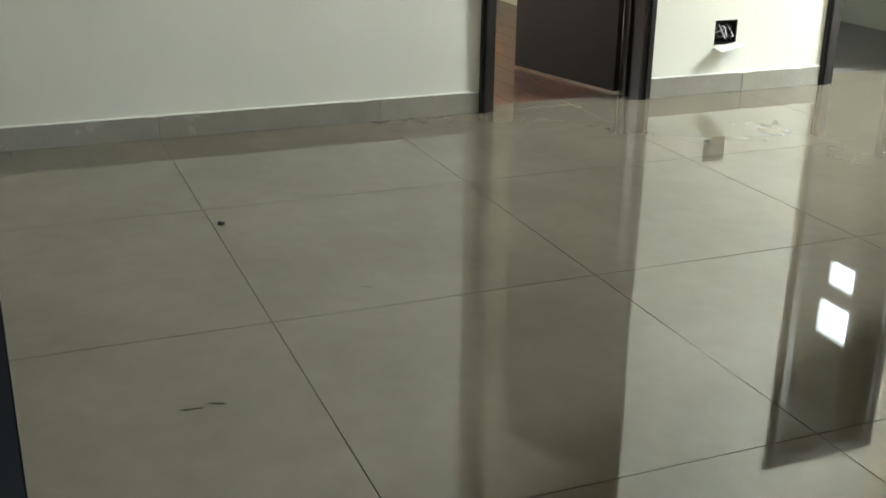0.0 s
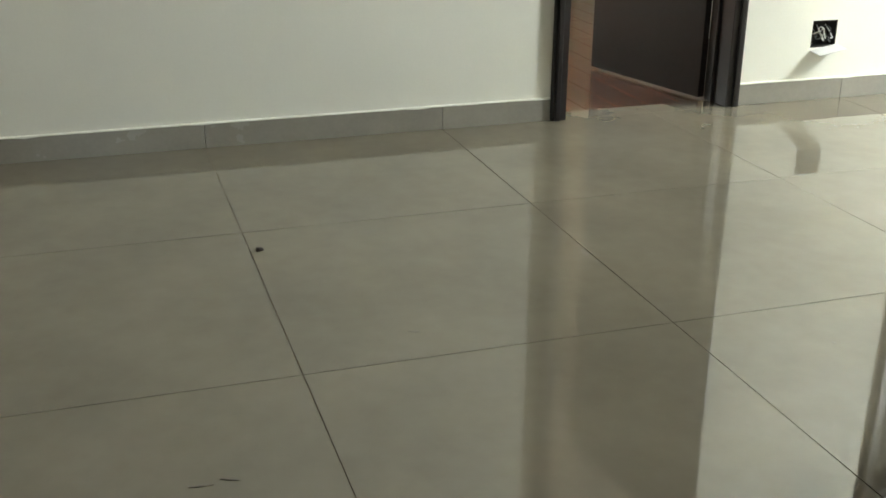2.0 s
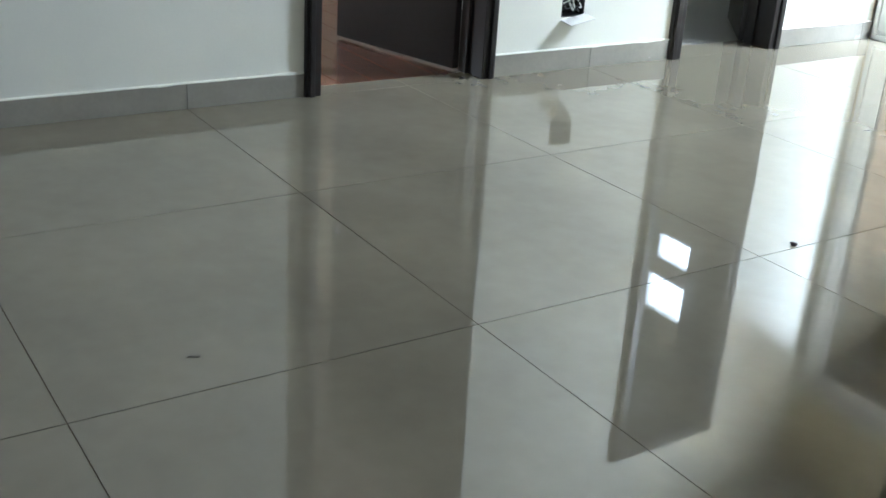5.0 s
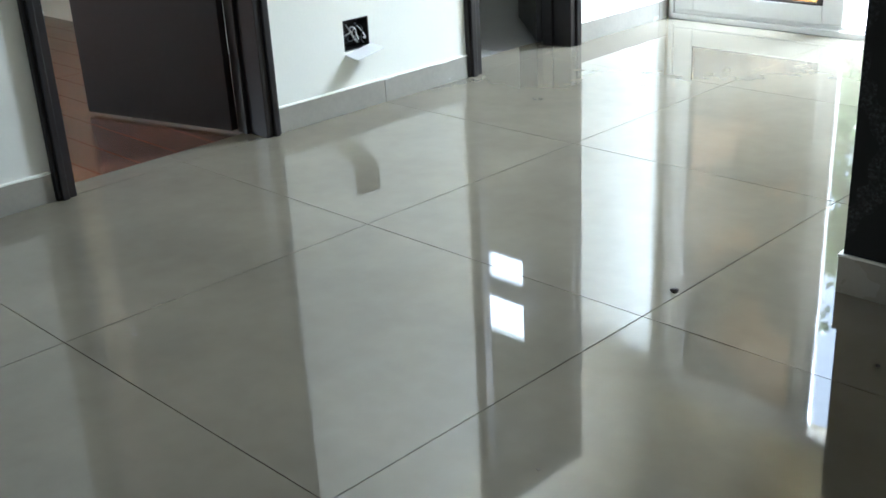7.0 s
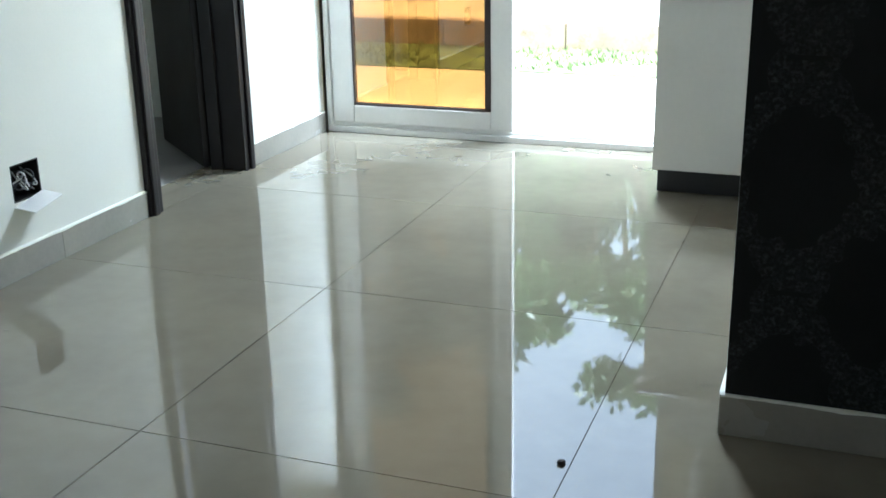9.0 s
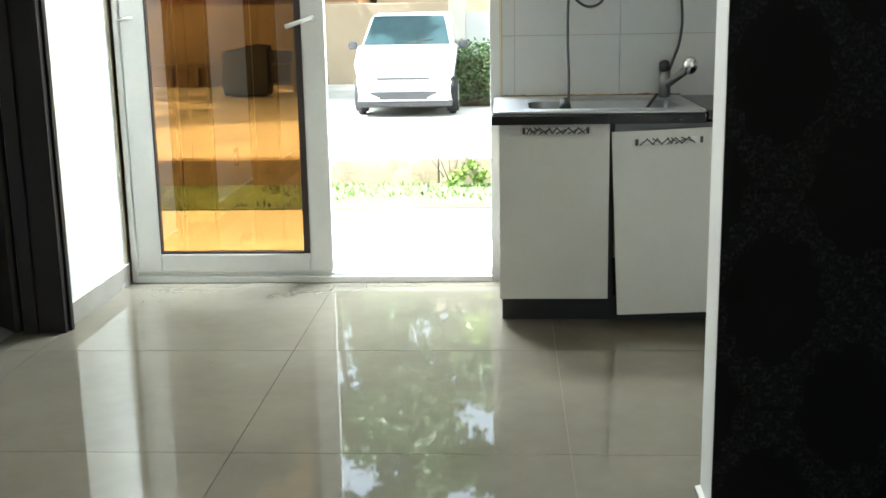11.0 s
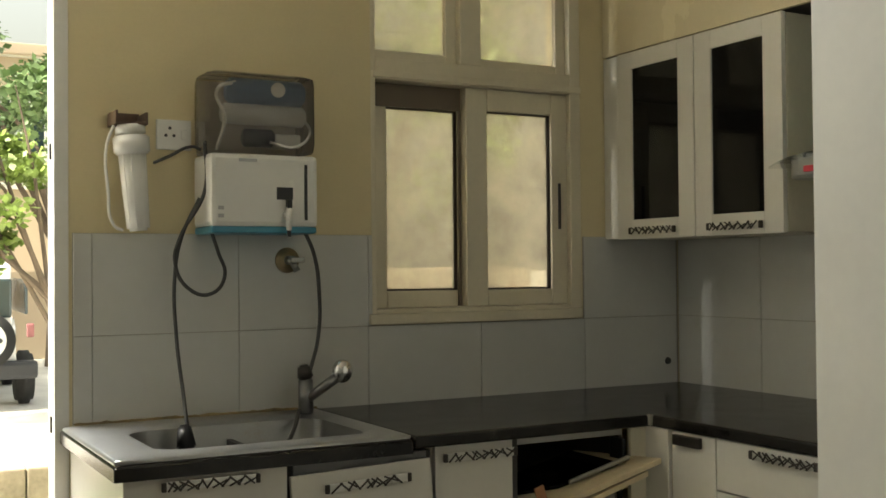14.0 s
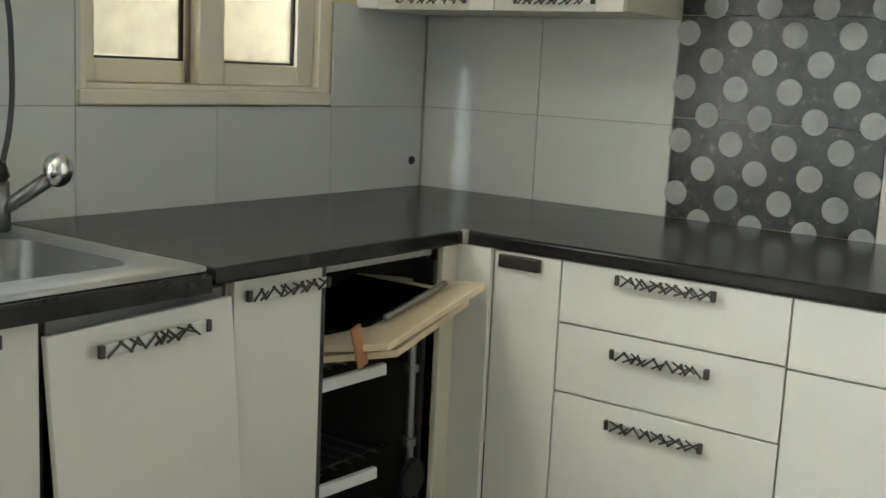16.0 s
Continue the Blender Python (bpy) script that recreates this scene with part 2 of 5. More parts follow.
def part(name, bm, material, parent=None, label="", smooth=False):
    """Links a bmesh, given in world metres, as one mesh object under a thing or a part."""
    me = bpy.data.meshes.new(name)
    off = BASE.get(parent, Vector((0, 0, 0)))
    if off.length:
        bmesh.ops.translate(bm, verts=bm.verts, vec=-off)
    bm.to_mesh(me)
    bm.free()
    for mm in (material if isinstance(material, (list, tuple)) else [material]):
        me.materials.append(mm)
    if smooth:
        for p in me.polygons:
            p.use_smooth = True
    ob = new(name, me)
    if parent:
        ob.parent = parent
        BASE[ob] = off
    if label:
        ob["label"] = label
    return ob


def block(x0, x1, y0, y1, z0, z1, bevel=0.0, bm=None, m=None):
    """A box between limits with eased edges; m turns or moves it."""
    b = bmesh.new()
    bmesh.ops.create_cube(b, size=1)
    bmesh.ops.transform(b, matrix=Matrix.Translation(((x0 + x1) / 2, (y0 + y1) / 2, (z0 + z1) / 2)) @ Matrix.Diagonal((abs(x1 - x0), abs(y1 - y0), abs(z1 - z0), 1)), verts=b.verts)
    if bevel:
        bmesh.ops.bevel(b, geom=b.edges[:], offset=bevel, segments=2, affect="EDGES", profile=0.6)
    if m is not None:
        bmesh.ops.transform(b, matrix=m, verts=b.verts)
    if bm is None:
        return b
    return merge(bm, b)


def merge(bm, b):
    me = bpy.data.meshes.new("tmp")
    b.to_mesh(me)
    b.free()
    bm.from_mesh(me)
    bpy.data.meshes.remove(me)
    return bm


def tube(r0, r1, p, q, seg=20, bm=None, bevel=0.0):
    """A round bar from p to q, closed, with eased rims."""
    b = bmesh.new()
    p, q = Vector(p), Vector(q)
    bmesh.ops.create_cone(b, cap_ends=True, segments=seg, radius1=r0, radius2=r1, depth=(q - p).length)
    if bevel:
        rims = [e for e in b.edges if abs(e.verts[0].co.z - e.verts[1].co.z) < 1e-6]
        bmesh.ops.bevel(b, geom=rims, offset=bevel, segments=2, affect="EDGES")
    bmesh.ops.transform(b, matrix=Matrix.Translation((p + q) / 2) @ (q - p).to_track_quat("Z", "Y").to_matrix().to_4x4(), verts=b.verts)
    return b if bm is None else merge(bm, b)


def hose(name, pts, r, material, parent=None, label="", category=""):
    """A bent cable through points, as a mesh."""
    cu = bpy.data.curves.new(name, "CURVE")
    cu.dimensions, cu.bevel_depth, cu.bevel_resolution, cu.resolution_u = "3D", r, 3, 8
    s = cu.splines.new("BEZIER")
    off = BASE.get(parent, Vector((0, 0, 0)))
    s.bezier_points.add(len(pts) - 1)
    for bp, p in zip(s.bezier_points, pts):
        bp.co = Vector(p) - off
        bp.handle_left_type = bp.handle_right_type = "AUTO"
    tmp = bpy.data.objects.new("tmp", cu)
    scene.collection.objects.link(tmp)
    me = bpy.data.meshes.new_from_object(tmp.evaluated_get(bpy.context.evaluated_depsgraph_get()))
    bpy.data.objects.remove(tmp)
    me.name = name
    me.materials.clear()
    me.materials.append(material)
    for p in me.polygons:
        p.use_smooth = True
    ob = new(name, me)
    if parent:
        ob.parent = parent
        BASE[ob] = off
        if label:
            ob["label"] = label
    else:
        tagged(ob, label, category)
    return ob


def wall(name, axis, lo, hi, a0, a1, z1, holes, material, label):
    """A wall slab along x or y of given thickness with rectangular openings (a0, a1, z0, z1) cut through."""
    cuts = sorted({a0, a1, *[h[0] for h in holes], *[h[1] for h in holes]})
    zs = sorted({0.0, z1, *[h[2] for h in holes], *[h[3] for h in holes]})
    bm = bmesh.new()
    grid = {}
    solid = {}
    for i in range(len(cuts) - 1):
        for k in range(len(zs) - 1):
            ca, cz = (cuts[i] + cuts[i + 1]) / 2, (zs[k] + zs[k + 1]) / 2
            solid[i, k] = not any(h[0] < ca < h[1] and h[2] < cz < h[3] for h in holes)

    def v(i, k, s):
        if (i, k, s) not in grid:
            d = lo if s == 0 else hi
            co = (cuts[i], d, zs[k]) if axis == "x" else (d, cuts[i], zs[k])
            grid[i, k, s] = bm.verts.new(co)
        return grid[i, k, s]
    for (i, k), full in solid.items():
        if not full:
            continue
        for s in (0, 1):
            bm.faces.new((v(i, k, s), v(i + 1, k, s), v(i + 1, k + 1, s), v(i, k + 1, s)))
        for di, dk, e in ((-1, 0, ((i, k), (i, k + 1))), (1, 0, ((i + 1, k), (i + 1, k + 1))), (0, -1, ((i, k), (i + 1, k))), (0, 1, ((i, k + 1), (i + 1, k + 1)))):
            if not solid.get((i + di, k + dk), False):
                (p, q), (r, s2) = e
                bm.faces.new((v(p, q, 0), v(r, s2, 0), v(r, s2, 1), v(p, q, 1)))
    bmesh.ops.recalc_face_normals(bm, faces=bm.faces[:])
    return tagged(part(name, bm, material), label, "wall", kind="structure")


# ---- the shell ----
sub = tagged(part("floor", block(-0.12, EAST, SOUTH, 0.06, -0.12, -0.006), M_GROUT), "glossy beige vitrified tile floor with thin dark joints", "floor", kind="structure")
wall("wall_west", "y", -0.15, 0.0, SOUTH - 0.15, 0.0, H, [(-3.53, -2.66, 0, 2.36), (-1.53, -0.79, 0, 2.36), (-2.262, -2.128, 0.248, 0.372)], M_WALL, "off-white painted plaster wall with two dark doorways")
# The slot at z 2.46 to 2.87 is invented, cut for a fill lamp.
wall("wall_north", "x", 0.0, 0.23, -0.15, KEAST + 0.15, H, [(0.02, 1.80, 0, 2.3), (1.24, 1.76, 2.46, 2.87), (2.835, 3.75, 1.15, 2.62)], M_CREAM, "cream painted outer wall behind the kitchen counter")
wall("wall_kitchen", "y", KEAST, KEAST + 0.15, -2.5, 0.0, H, [], M_CREAM, "cream painted kitchen wall")
wall("wall_partition", "x", -2.64, -2.5, 2.312, EAST, H, [], M_END, "partition wall with a white plastered end")
# The east opening is invented and unseen; it only admits fill light.
wall("wall_east", "y", EAST, EAST + 0.15, SOUTH - 0.15, -2.5, H, [(-6.2, -5.0, 0.9, 2.1)], M_DIMBEIGE, "unseen closing wall, beige darkened to cut bounce light")
wall("wall_south", "x", SOUTH - 0.15, SOUTH, 0.0, EAST, H, [], M_DIMBEIGE, "unseen closing wall, beige darkened to cut bounce light")
tagged(part("wallpaper", block(2.313, EAST, -2.646, -2.641, 0.1, H), M_DAMASK), "black damask wallpaper with a faint tarnished motif", "wallpaper", kind="structure")
tagged(part("ceiling", block(-0.15, EAST + 0.15, SOUTH - 0.15, 0.23, H, H + 0.12), M_CEIL), "plain white ceiling", "ceiling", kind="structure")

# bedroom behind the first doorway, small bathroom behind the second
# Its opening is added out of sight to let daylight into the bedroom.
wall("wall_bedroom", "y", -3.6, -3.5, -5.5, -1.75, H, [(-5.2, -3.7, 0.9, 2.2)], M_WALL, "off-white bedroom wall")
tagged(part("wall_bedroom_north", block(-3.5, -0.15, -1.85, -1.75, -0.02, H), M_WALL), "off-white bedroom wall", "wall", kind="structure")
tagged(part("wall_bedroom_south", block(-3.5, -0.15, -5.5, -5.4, -0.02, H), M_WALL), "off-white bedroom wall", "wall", kind="structure")
tagged(part("ceiling_bedroom", block(-3.6, -0.15, -5.5, -1.75, H, H + 0.1), M_CEIL), "plain white ceiling", "ceiling", kind="structure")
tagged(part("ceiling_bathroom", block(-1.95, -0.15, -1.75, 0.23, H, H + 0.1), M_CEIL), "plain white ceiling", "ceiling", kind="structure")
tagged(part("wall_bathroom", block(-1.95, -1.85, -1.75, 0.16, 0, H), M_WALL), "dim bathroom wall", "wall", kind="structure")
wall("wall_bathroom_north", "x", 0.06, 0.16, -1.85, -0.15, H, [(-1.52, -1.13, 1.77, 2.38)], M_WALL, "dim bathroom wall with a small ventilator")
tagged(part("floor_bathroom", block(-1.95, -0.2, -1.75, 0.16, -0.1, -0.0), M_BATHFLOOR), "dull grey bathroom floor", "floor", kind="structure")
bf = tagged(part("floor_bedroom", block(-3.6, -0.12, -5.5, -1.75, -0.1, -0.02), M_GROUT), "polished red-brown plank floor", "floor", kind="structure")
tagged(part("threshold", block(-0.2, -0.12, -1.75, 0.0, -0.1, 0.0), M_FLOOR), "beige tile threshold", "threshold", kind="structure")
vent = thing("window_2", "small two-pane bathroom ventilator window", "window", (-1.28, 0.11, 1.77), kind="structure")
bm = block(-1.52, -1.13, 0.05, 0.15, 1.95, 2.10, 0.004)
block(-1.52, -1.44, 0.055, 0.15, 1.77, 1.95, 0.003, bm)
block(-1.52, -1.50, 0.055, 0.15, 2.10, 2.38, 0.003, bm)
part("frame", bm, M_UPVC, vent)
for x0, z0, z1 in ((-1.44, 1.77, 1.95), (-1.50, 2.10, 2.38)):
    part("pane", block(x0, -1.13, 0.13, 0.134, z0, z1), M_CLEAR, vent).visible_shadow = False


# ---- doors ----
def door_frame(name, y0, y1, w, label):
    f = thing(name, label, "door frame", (0, (y0 + y1) / 2, 0), kind="structure")
    for nm, a, b in (("jamb", y0, y0 + w), ("jamb", y1 - w, y1)):
        bm = block(-0.155, 0.022, a, b, 0, 2.4, 0.004)
        s = 1 if a == y0 else -1
        edge = a if a == y0 else b
        block(0.022, 0.034, edge + s * 0.012, edge + s * w * 0.55, 0, 2.4, 0.005, bm)
        inner = b if a == y0 else a
        block(-0.15, -0.09, inner, inner + s * 0.014, 0, 2.34, 0.003, bm)
        part(nm, bm, M_DARKWOOD, f)
    part("head", block(-0.155, 0.022, y0 + w, y1 - w, 2.33, 2.4, 0.004), M_DARKWOOD, f)
    return f


door_frame("door_frame_1", -3.564, -2.629, 0.068, "dark brown wooden door frame round the bedroom doorway")
door_frame("door_frame_2", -1.566, -0.762, 0.08, "dark brown wooden door frame round the bathroom doorway")


def door_leaf(name, hinge, angle, width, height, label, lever=True, material=None):
    """A flush leaf that swings from its hinge; angle gives the way it points, in degrees from +x."""
    m = Matrix.Translation((hinge[0], hinge[1], 0)) @ Matrix.Rotation(radians(angle), 4, "Z")
    d = thing(name, label, "door", (hinge[0], hinge[1], 0), kind="structure")
    part("leaf", block(0, width, -0.018, 0.018, 0.008, height, 0.003, m=m), material or M_DARKWOOD, d)
    if lever:
        for s in (1, -1):
            bm = tube(0.026, 0.026, m @ Vector((width - 0.07, s * 0.018, 1.02)), m @ Vector((width - 0.07, s * 0.028, 1.02)), 20, bevel=0.003)
            tube(0.009, 0.009, m @ Vector((width - 0.07, s * 0.028, 1.02)), m @ Vector((width - 0.07, s * 0.06, 1.02)), 12, bm)
            tube(0.009, 0.007, m @ Vector((width - 0.075, s * 0.056, 1.02)), m @ Vector((width - 0.2, s * 0.056, 1.015)), 12, bm, 0.002)
            part("lever_handle", bm, M_CHROME, d, "steel lever handle", True)
        bm = tube(0.016, 0.016, m @ Vector((width - 0.06, -0.03, 0.2)), m @ Vector((width - 0.06, -0.018, 0.2)), 14)
        part("door_stop", bm, M_DARKMETAL, d, "", True)
    return d


door_leaf("door_1", (-0.16, -2.72), 180 + 14, 0.80, 2.33, "flush dark brown bedroom door standing open inward")
door_leaf("door_2", (-0.17, -0.85), 139, 0.66, 2.33, "flush dark brown bathroom door standing open inward", True)
door_leaf("door_3", (3.2, SOUTH + 0.02), 90, 1.03, 2.1, "dark grey main door standing open into the room", False, M_KICK)

# ---- open switch box in the west wall ----
sb = thing("switch_box", "open wall box with loose wires and a hanging cover plate", "switch box", (0.0, -2.195, 0.25))
bm = block(-0.07, -0.064, -2.262, -2.128, 0.248, 0.372)
for a in (((-0.064, 0.0), (-2.262, -2.258), (0.248, 0.372)), ((-0.064, 0.0), (-2.132, -2.128), (0.248, 0.372)), ((-0.064, 0.0), (-2.262, -2.128), (0.248, 0.252)), ((-0.064, 0.0), (-2.262, -2.128), (0.368, 0.372))):
    block(*a[0], *a[1], *a[2], bm=bm)
part("box", bm, M_DARKMETAL, sb)
rng = random.Random(4)
for i in range(7):
    y = -2.245 + i * 0.016
    pts = [(-0.06, y, 0.34 - 0.01 * (i % 3))]
    for k in range(3):
        pts.append((rng.uniform(-0.03, 0.012), y + rng.uniform(-0.02, 0.03), rng.uniform(0.262, 0.345)))
    hose("wire", pts, 0.0028, (M_WHITEPL, M_CABLE, M_STEEL)[i % 3], sb)
part("cover_plate", block(0.0, 0.078, -2.262, -2.12, 0.243, 0.249, 0.002, m=Matrix.Translation((0, -2.19, 0.246)) @ Matrix.Rotation(radians(10), 4, "X") @ Matrix.Rotation(radians(8), 4, "Y") @ Matrix.Translation((0, 2.19, -0.246))), M_WHITEPL, sb, "white plastic cover plate")

# ---- sliding door to the terrace ----
sd = thing("door_4", "white sliding terrace door with one amber glass panel, half open", "sliding door", (0.9, 0.04, 0), kind="structure")
bm = block(0.0, 0.045, 0.0, 0.11, 0.0, 2.3, 0.004)
part("jamb", bm, M_UPVC, sd)
part("jamb", block(1.757, 1.805, 0.0, 0.11, 0.0, 2.3, 0.004), M_UPVC, sd)
part("head", block(0.045, 1.757, 0.0, 0.11, 2.24, 2.3, 0.004), M_UPVC, sd)
bm = block(0.045, 1.757, -0.005, 0.11, 0.0, 0.03, 0.004)
for y in (0.02, 0.06, 0.1):
    block(0.045, 1.757, y, y + 0.008, 0.03, 0.048, 0.002, bm)
part("track", bm, M_UPVC, sd)
bm = bmesh.new()
for x0, x1, z0, z1 in ((0.05, 0.165, 0.05, 2.235), (0.89, 1.0, 0.05, 2.235), (0.165, 0.89, 0.05, 0.14), (0.165, 0.89, 2.13, 2.235)):
    block(x0, x1, 0.008, 0.052, z0, z1, 0.006, bm)
sash = part("sash", bm, M_UPVC, sd)
bm = block(0.862, 0.892, 0.004, 0.05, 0.142, 2.128, 0.003)
block(0.163, 0.862, 0.012, 0.045, 0.138, 0.15, 0.002, bm)
block(0.163, 0.172, 0.012, 0.045, 0.15, 2.128, 0.002, bm)
part("gasket", bm, M_GASKET, sash)
part("pane", block(0.172, 0.862, 0.026, 0.032, 0.15, 2.13), M_AMBER, sash, "amber reflective glass").visible_shadow = False
bm = tube(0.016, 0.016, (0.945, -0.012, 1.24), (0.945, 0.01, 1.24), 14, bevel=0.002)
tube(0.008, 0.011, (0.95, -0.02, 1.245), (0.83, -0.05, 1.205), 10, bm, 0.002)
part("handle", bm, M_WHITEPL, sash, "white plastic pull handle", True)
bm = tube(0.008, 0.008, (0.05, -0.01, 1.25), (0.12, -0.03, 1.255), 10)
part("latch", bm, M_WHITEPL, sash, "", True)
bm = bmesh.new()
for z in (0.85, 0.2, 1.7):
    block(1.752, 1.758, 0.04, 0.06, z, z + 0.05, 0.002, bm)
part("striker", bm, M_DARKMETAL, sd)

# ---- kitchen window ----
kw = thing("window_1", "cream framed sliding kitchen window with two dusty vents above", "window", (3.316, 0.1, 1.15), kind="structure")
bm = block(2.82, 3.735, -0.024, 0.2, 1.152, 1.19, 0.005)
part("window_sill", bm, M_WINFRAME, kw)
bm = bmesh.new()
for x0, x1, z0, z1 in ((2.835, 2.855, 1.19, 2.62), (3.70, 3.75, 1.19, 2.62), (2.855, 3.70, 2.03, 2.108), (2.855, 3.70, 2.58, 2.62), (2.855, 3.70, 1.19, 1.205)):
    block(x0, x1, 0.0, 0.13, z0, z1, 0.004, bm)
block(3.205, 3.296, 0.0, 0.1, 2.108, 2.58, 0.004, bm)
block(2.84, 3.745, -0.012, 0.0, 2.035, 2.06, 0.003, bm)
part("window_frame", bm, M_WINFRAME, kw)
for nm, x0, x1, y, wl, wr in (("sash", 2.856, 3.28, 0.07, 0.074, 0.048), ("sash", 3.24, 3.699, 0.022, 0.092, 0.074)):
    bm = bmesh.new()
    for a0, a1, z0, z1 in ((x0, x0 + wl, 1.206, 2.028), (x1 - wr, x1, 1.206, 2.028), (x0 + wl, x1 - wr, 1.206, 1.268), (x0 + wl, x1 - wr, 1.945, 2.028)):
        block(a0, a1, y, y + 0.04, z0, z1, 0.005, bm)
    s = part(nm, bm, M_WINFRAME, kw)
    bm = bmesh.new()
    for a0, a1, z0, z1 in ((x0 + wl, x0 + wl + 0.006, 1.268, 1.945), (x1 - wr - 0.012, x1 - wr, 1.268, 1.945), (x0 + wl, x1 - wr, 1.268, 1.275), (x0 + wl, x1 - wr, 1.938, 1.945)):
        block(a0, a1, y + 0.012, y + 0.03, z0, z1, 0, bm)
    part("gasket", bm, M_GASKET, s)
    part("pane", block(x0 + wl + 0.004, x1 - wr - 0.004, y + 0.018, y + 0.022, 1.272, 1.941), M_DUSTY, s).visible_shadow = False
# Dark strips before the rear sash; its shade is put into their colour.
bm = block(2.856, 3.234, 0.052, 0.062, 1.942, 2.026)
block(2.856, 2.868, 0.052, 0.062, 1.21, 1.942, 0, bm)
block(3.222, 3.234, 0.052, 0.062, 1.21, 1.942, 0, bm)
part("shaded_track", bm, mat("shade_brown", (0.13, 0.1, 0.07), 0.5), kw, "dark brown outer track strips, darkened for the rear sash's shade")
bm = block(3.655, 3.663, 0.012, 0.024, 1.5, 1.68, 0.002)
part("latch", bm, M_DARKMETAL, kw)
for x0, x1 in ((2.855, 3.205), (3.296, 3.70)):
    bm = bmesh.new()
    for a0, a1, z0, z1 in ((x0, x0 + 0.012, 2.108, 2.58), (x1 - 0.045, x1, 2.108, 2.58), (x0, x1 - 0.045, 2.108, 2.142)):
        block(a0, a1, 0.03, 0.07, z0, z1, 0.004, bm)
    s = part("vent_sash", bm, M_WINFRAME, kw)
    part("pane", block(x0 + 0.012, x1 - 0.045, 0.05, 0.054, 2.14, 2.58), M_DUSTY, s).visible_shadow = False


# ---- kitchen cabinets ----
def handle(parent, c, along, out, length=0.25):
    """A cast bar pull: dark backing bar with a bright twig lattice between two rails."""
    a, o = Vector(along).normalized(), Vector(out).normalized()
    u = Vector((0, 0, 1))
    rot = Matrix((a, o, u)).transposed().to_4x4()
    m = Matrix.Translation(c) @ rot
    h2, L = 0.0125, length / 2
    bm = block(-L, L, 0.014, 0.02, -h2, h2, 0.003, m=m)
    for s in (-1, 1):
        tube(0.006, 0.006, m @ Vector((s * L * 0.8, 0, 0)), m @ Vector((s * L * 0.8, 0.016, 0)), 8, bm)
    hd = part("handle", bm, M_PLATE, parent, "ornate dark and bright metal bar handle")
    bm = bmesh.new()
    r = random.Random(int(abs(c[0] * 977 + c[1] * 613 + c[2] * 331)))
    x = -L + 0.01
    flip = 1
    while x < L - 0.03:
        w = r.uniform(0.014, 0.034)
        tube(0.003, 0.0024, m @ Vector((x, 0.022, -h2 * flip)), m @ Vector((min(x + w, L), 0.022, h2 * flip)), 6, bm)
        if r.random() < 0.65:
            tube(0.0026, 0.002, m @ Vector((x, 0.022, h2 * flip)), m @ Vector((min(x + w * 1.3, L), 0.022, -h2 * flip * 0.4)), 6, bm)
        x += w * 0.8
        flip = -flip
    for s in (-1, 1):
        block(s * L - 0.006, s * L + 0.006, 0.012, 0.024, -h2, h2, 0.003, bm, m)
    part("lattice", bm, M_TWIG, hd, "dark twig lattice")
    return hd


def profile_slab(pts, z0, z1, bevel):
    bm = bmesh.new()
    vs = [bm.verts.new((x, y, z0)) for x, y in pts]
    f = bm.faces.new(vs)
    r = bmesh.ops.extrude_face_region(bm, geom=[f])
    bmesh.ops.translate(bm, vec=(0, 0, z1 - z0), verts=[v for v in r["geom"] if isinstance(v, bmesh.types.BMVert)])
    bmesh.ops.recalc_face_normals(bm, faces=bm.faces[:])
    if bevel:
        top = [e for e in bm.edges if all(abs(v.co.z - z1) < 1e-6 for v in e.verts) or all(abs(v.co.z - z0) < 1e-6 for v in e.verts)]
        bmesh.ops.bevel(bm, geom=top, offset=bevel, segments=3, affect="EDGES", profile=0.5)
    return bm


FRONT = -0.72
KTOP = 0.835
# left unit
u1 = thing("base_cabinet", "ivory laminate base cabinet unit at the end of the counter", "cabinet", (2.02, -0.4, 0), "base cabinets")
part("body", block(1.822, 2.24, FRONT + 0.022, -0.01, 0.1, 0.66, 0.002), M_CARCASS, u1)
part("side_panel", block(1.802, 1.82, FRONT + 0.022, -0.01, 0.1, KTOP - 0.014, 0.002), M_LAM, u1)
d = part("door", block(1.801, 2.239, FRONT, FRONT + 0.02, 0.108, 0.832, 0.003), M_LAM, u1)
handle(d, (2.025, FRONT, 0.798), (1, 0, 0), (0, -1, 0))
# sink unit, whose door hangs loose
u2 = thing("base_cabinet", "ivory sink cabinet unit with a door hanging askew", "cabinet", (2.47, -0.4, 0), "base cabinets")
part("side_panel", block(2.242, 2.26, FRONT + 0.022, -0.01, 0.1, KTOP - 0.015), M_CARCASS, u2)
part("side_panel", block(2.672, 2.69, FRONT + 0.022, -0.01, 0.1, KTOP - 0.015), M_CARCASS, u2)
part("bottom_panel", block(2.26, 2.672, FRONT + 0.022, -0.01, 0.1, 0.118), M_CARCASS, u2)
part("top_rail", block(2.26, 2.672, FRONT + 0.012, FRONT + 0.03, 0.755, KTOP - 0.014, 0.002), mat("grey_rail", (0.2, 0.2, 0.2), 0.35), u2, "grey metal rail under the sink")
tilt = Matrix.Translation((2.47, FRONT - 0.004, 0.8)) @ Matrix.Rotation(radians(-2.2), 4, "Y") @ Matrix.Rotation(radians(-3.5), 4, "X") @ Matrix.Rotation(radians(-1.2), 4, "Z") @ Matrix.Translation((-2.47, -FRONT + 0.004, -0.8))
d = part("door", block(2.244, 2.668, FRONT - 0.018, FRONT, 0.062, 0.798, 0.003, m=tilt), M_LAM, u2, "loose ivory door")
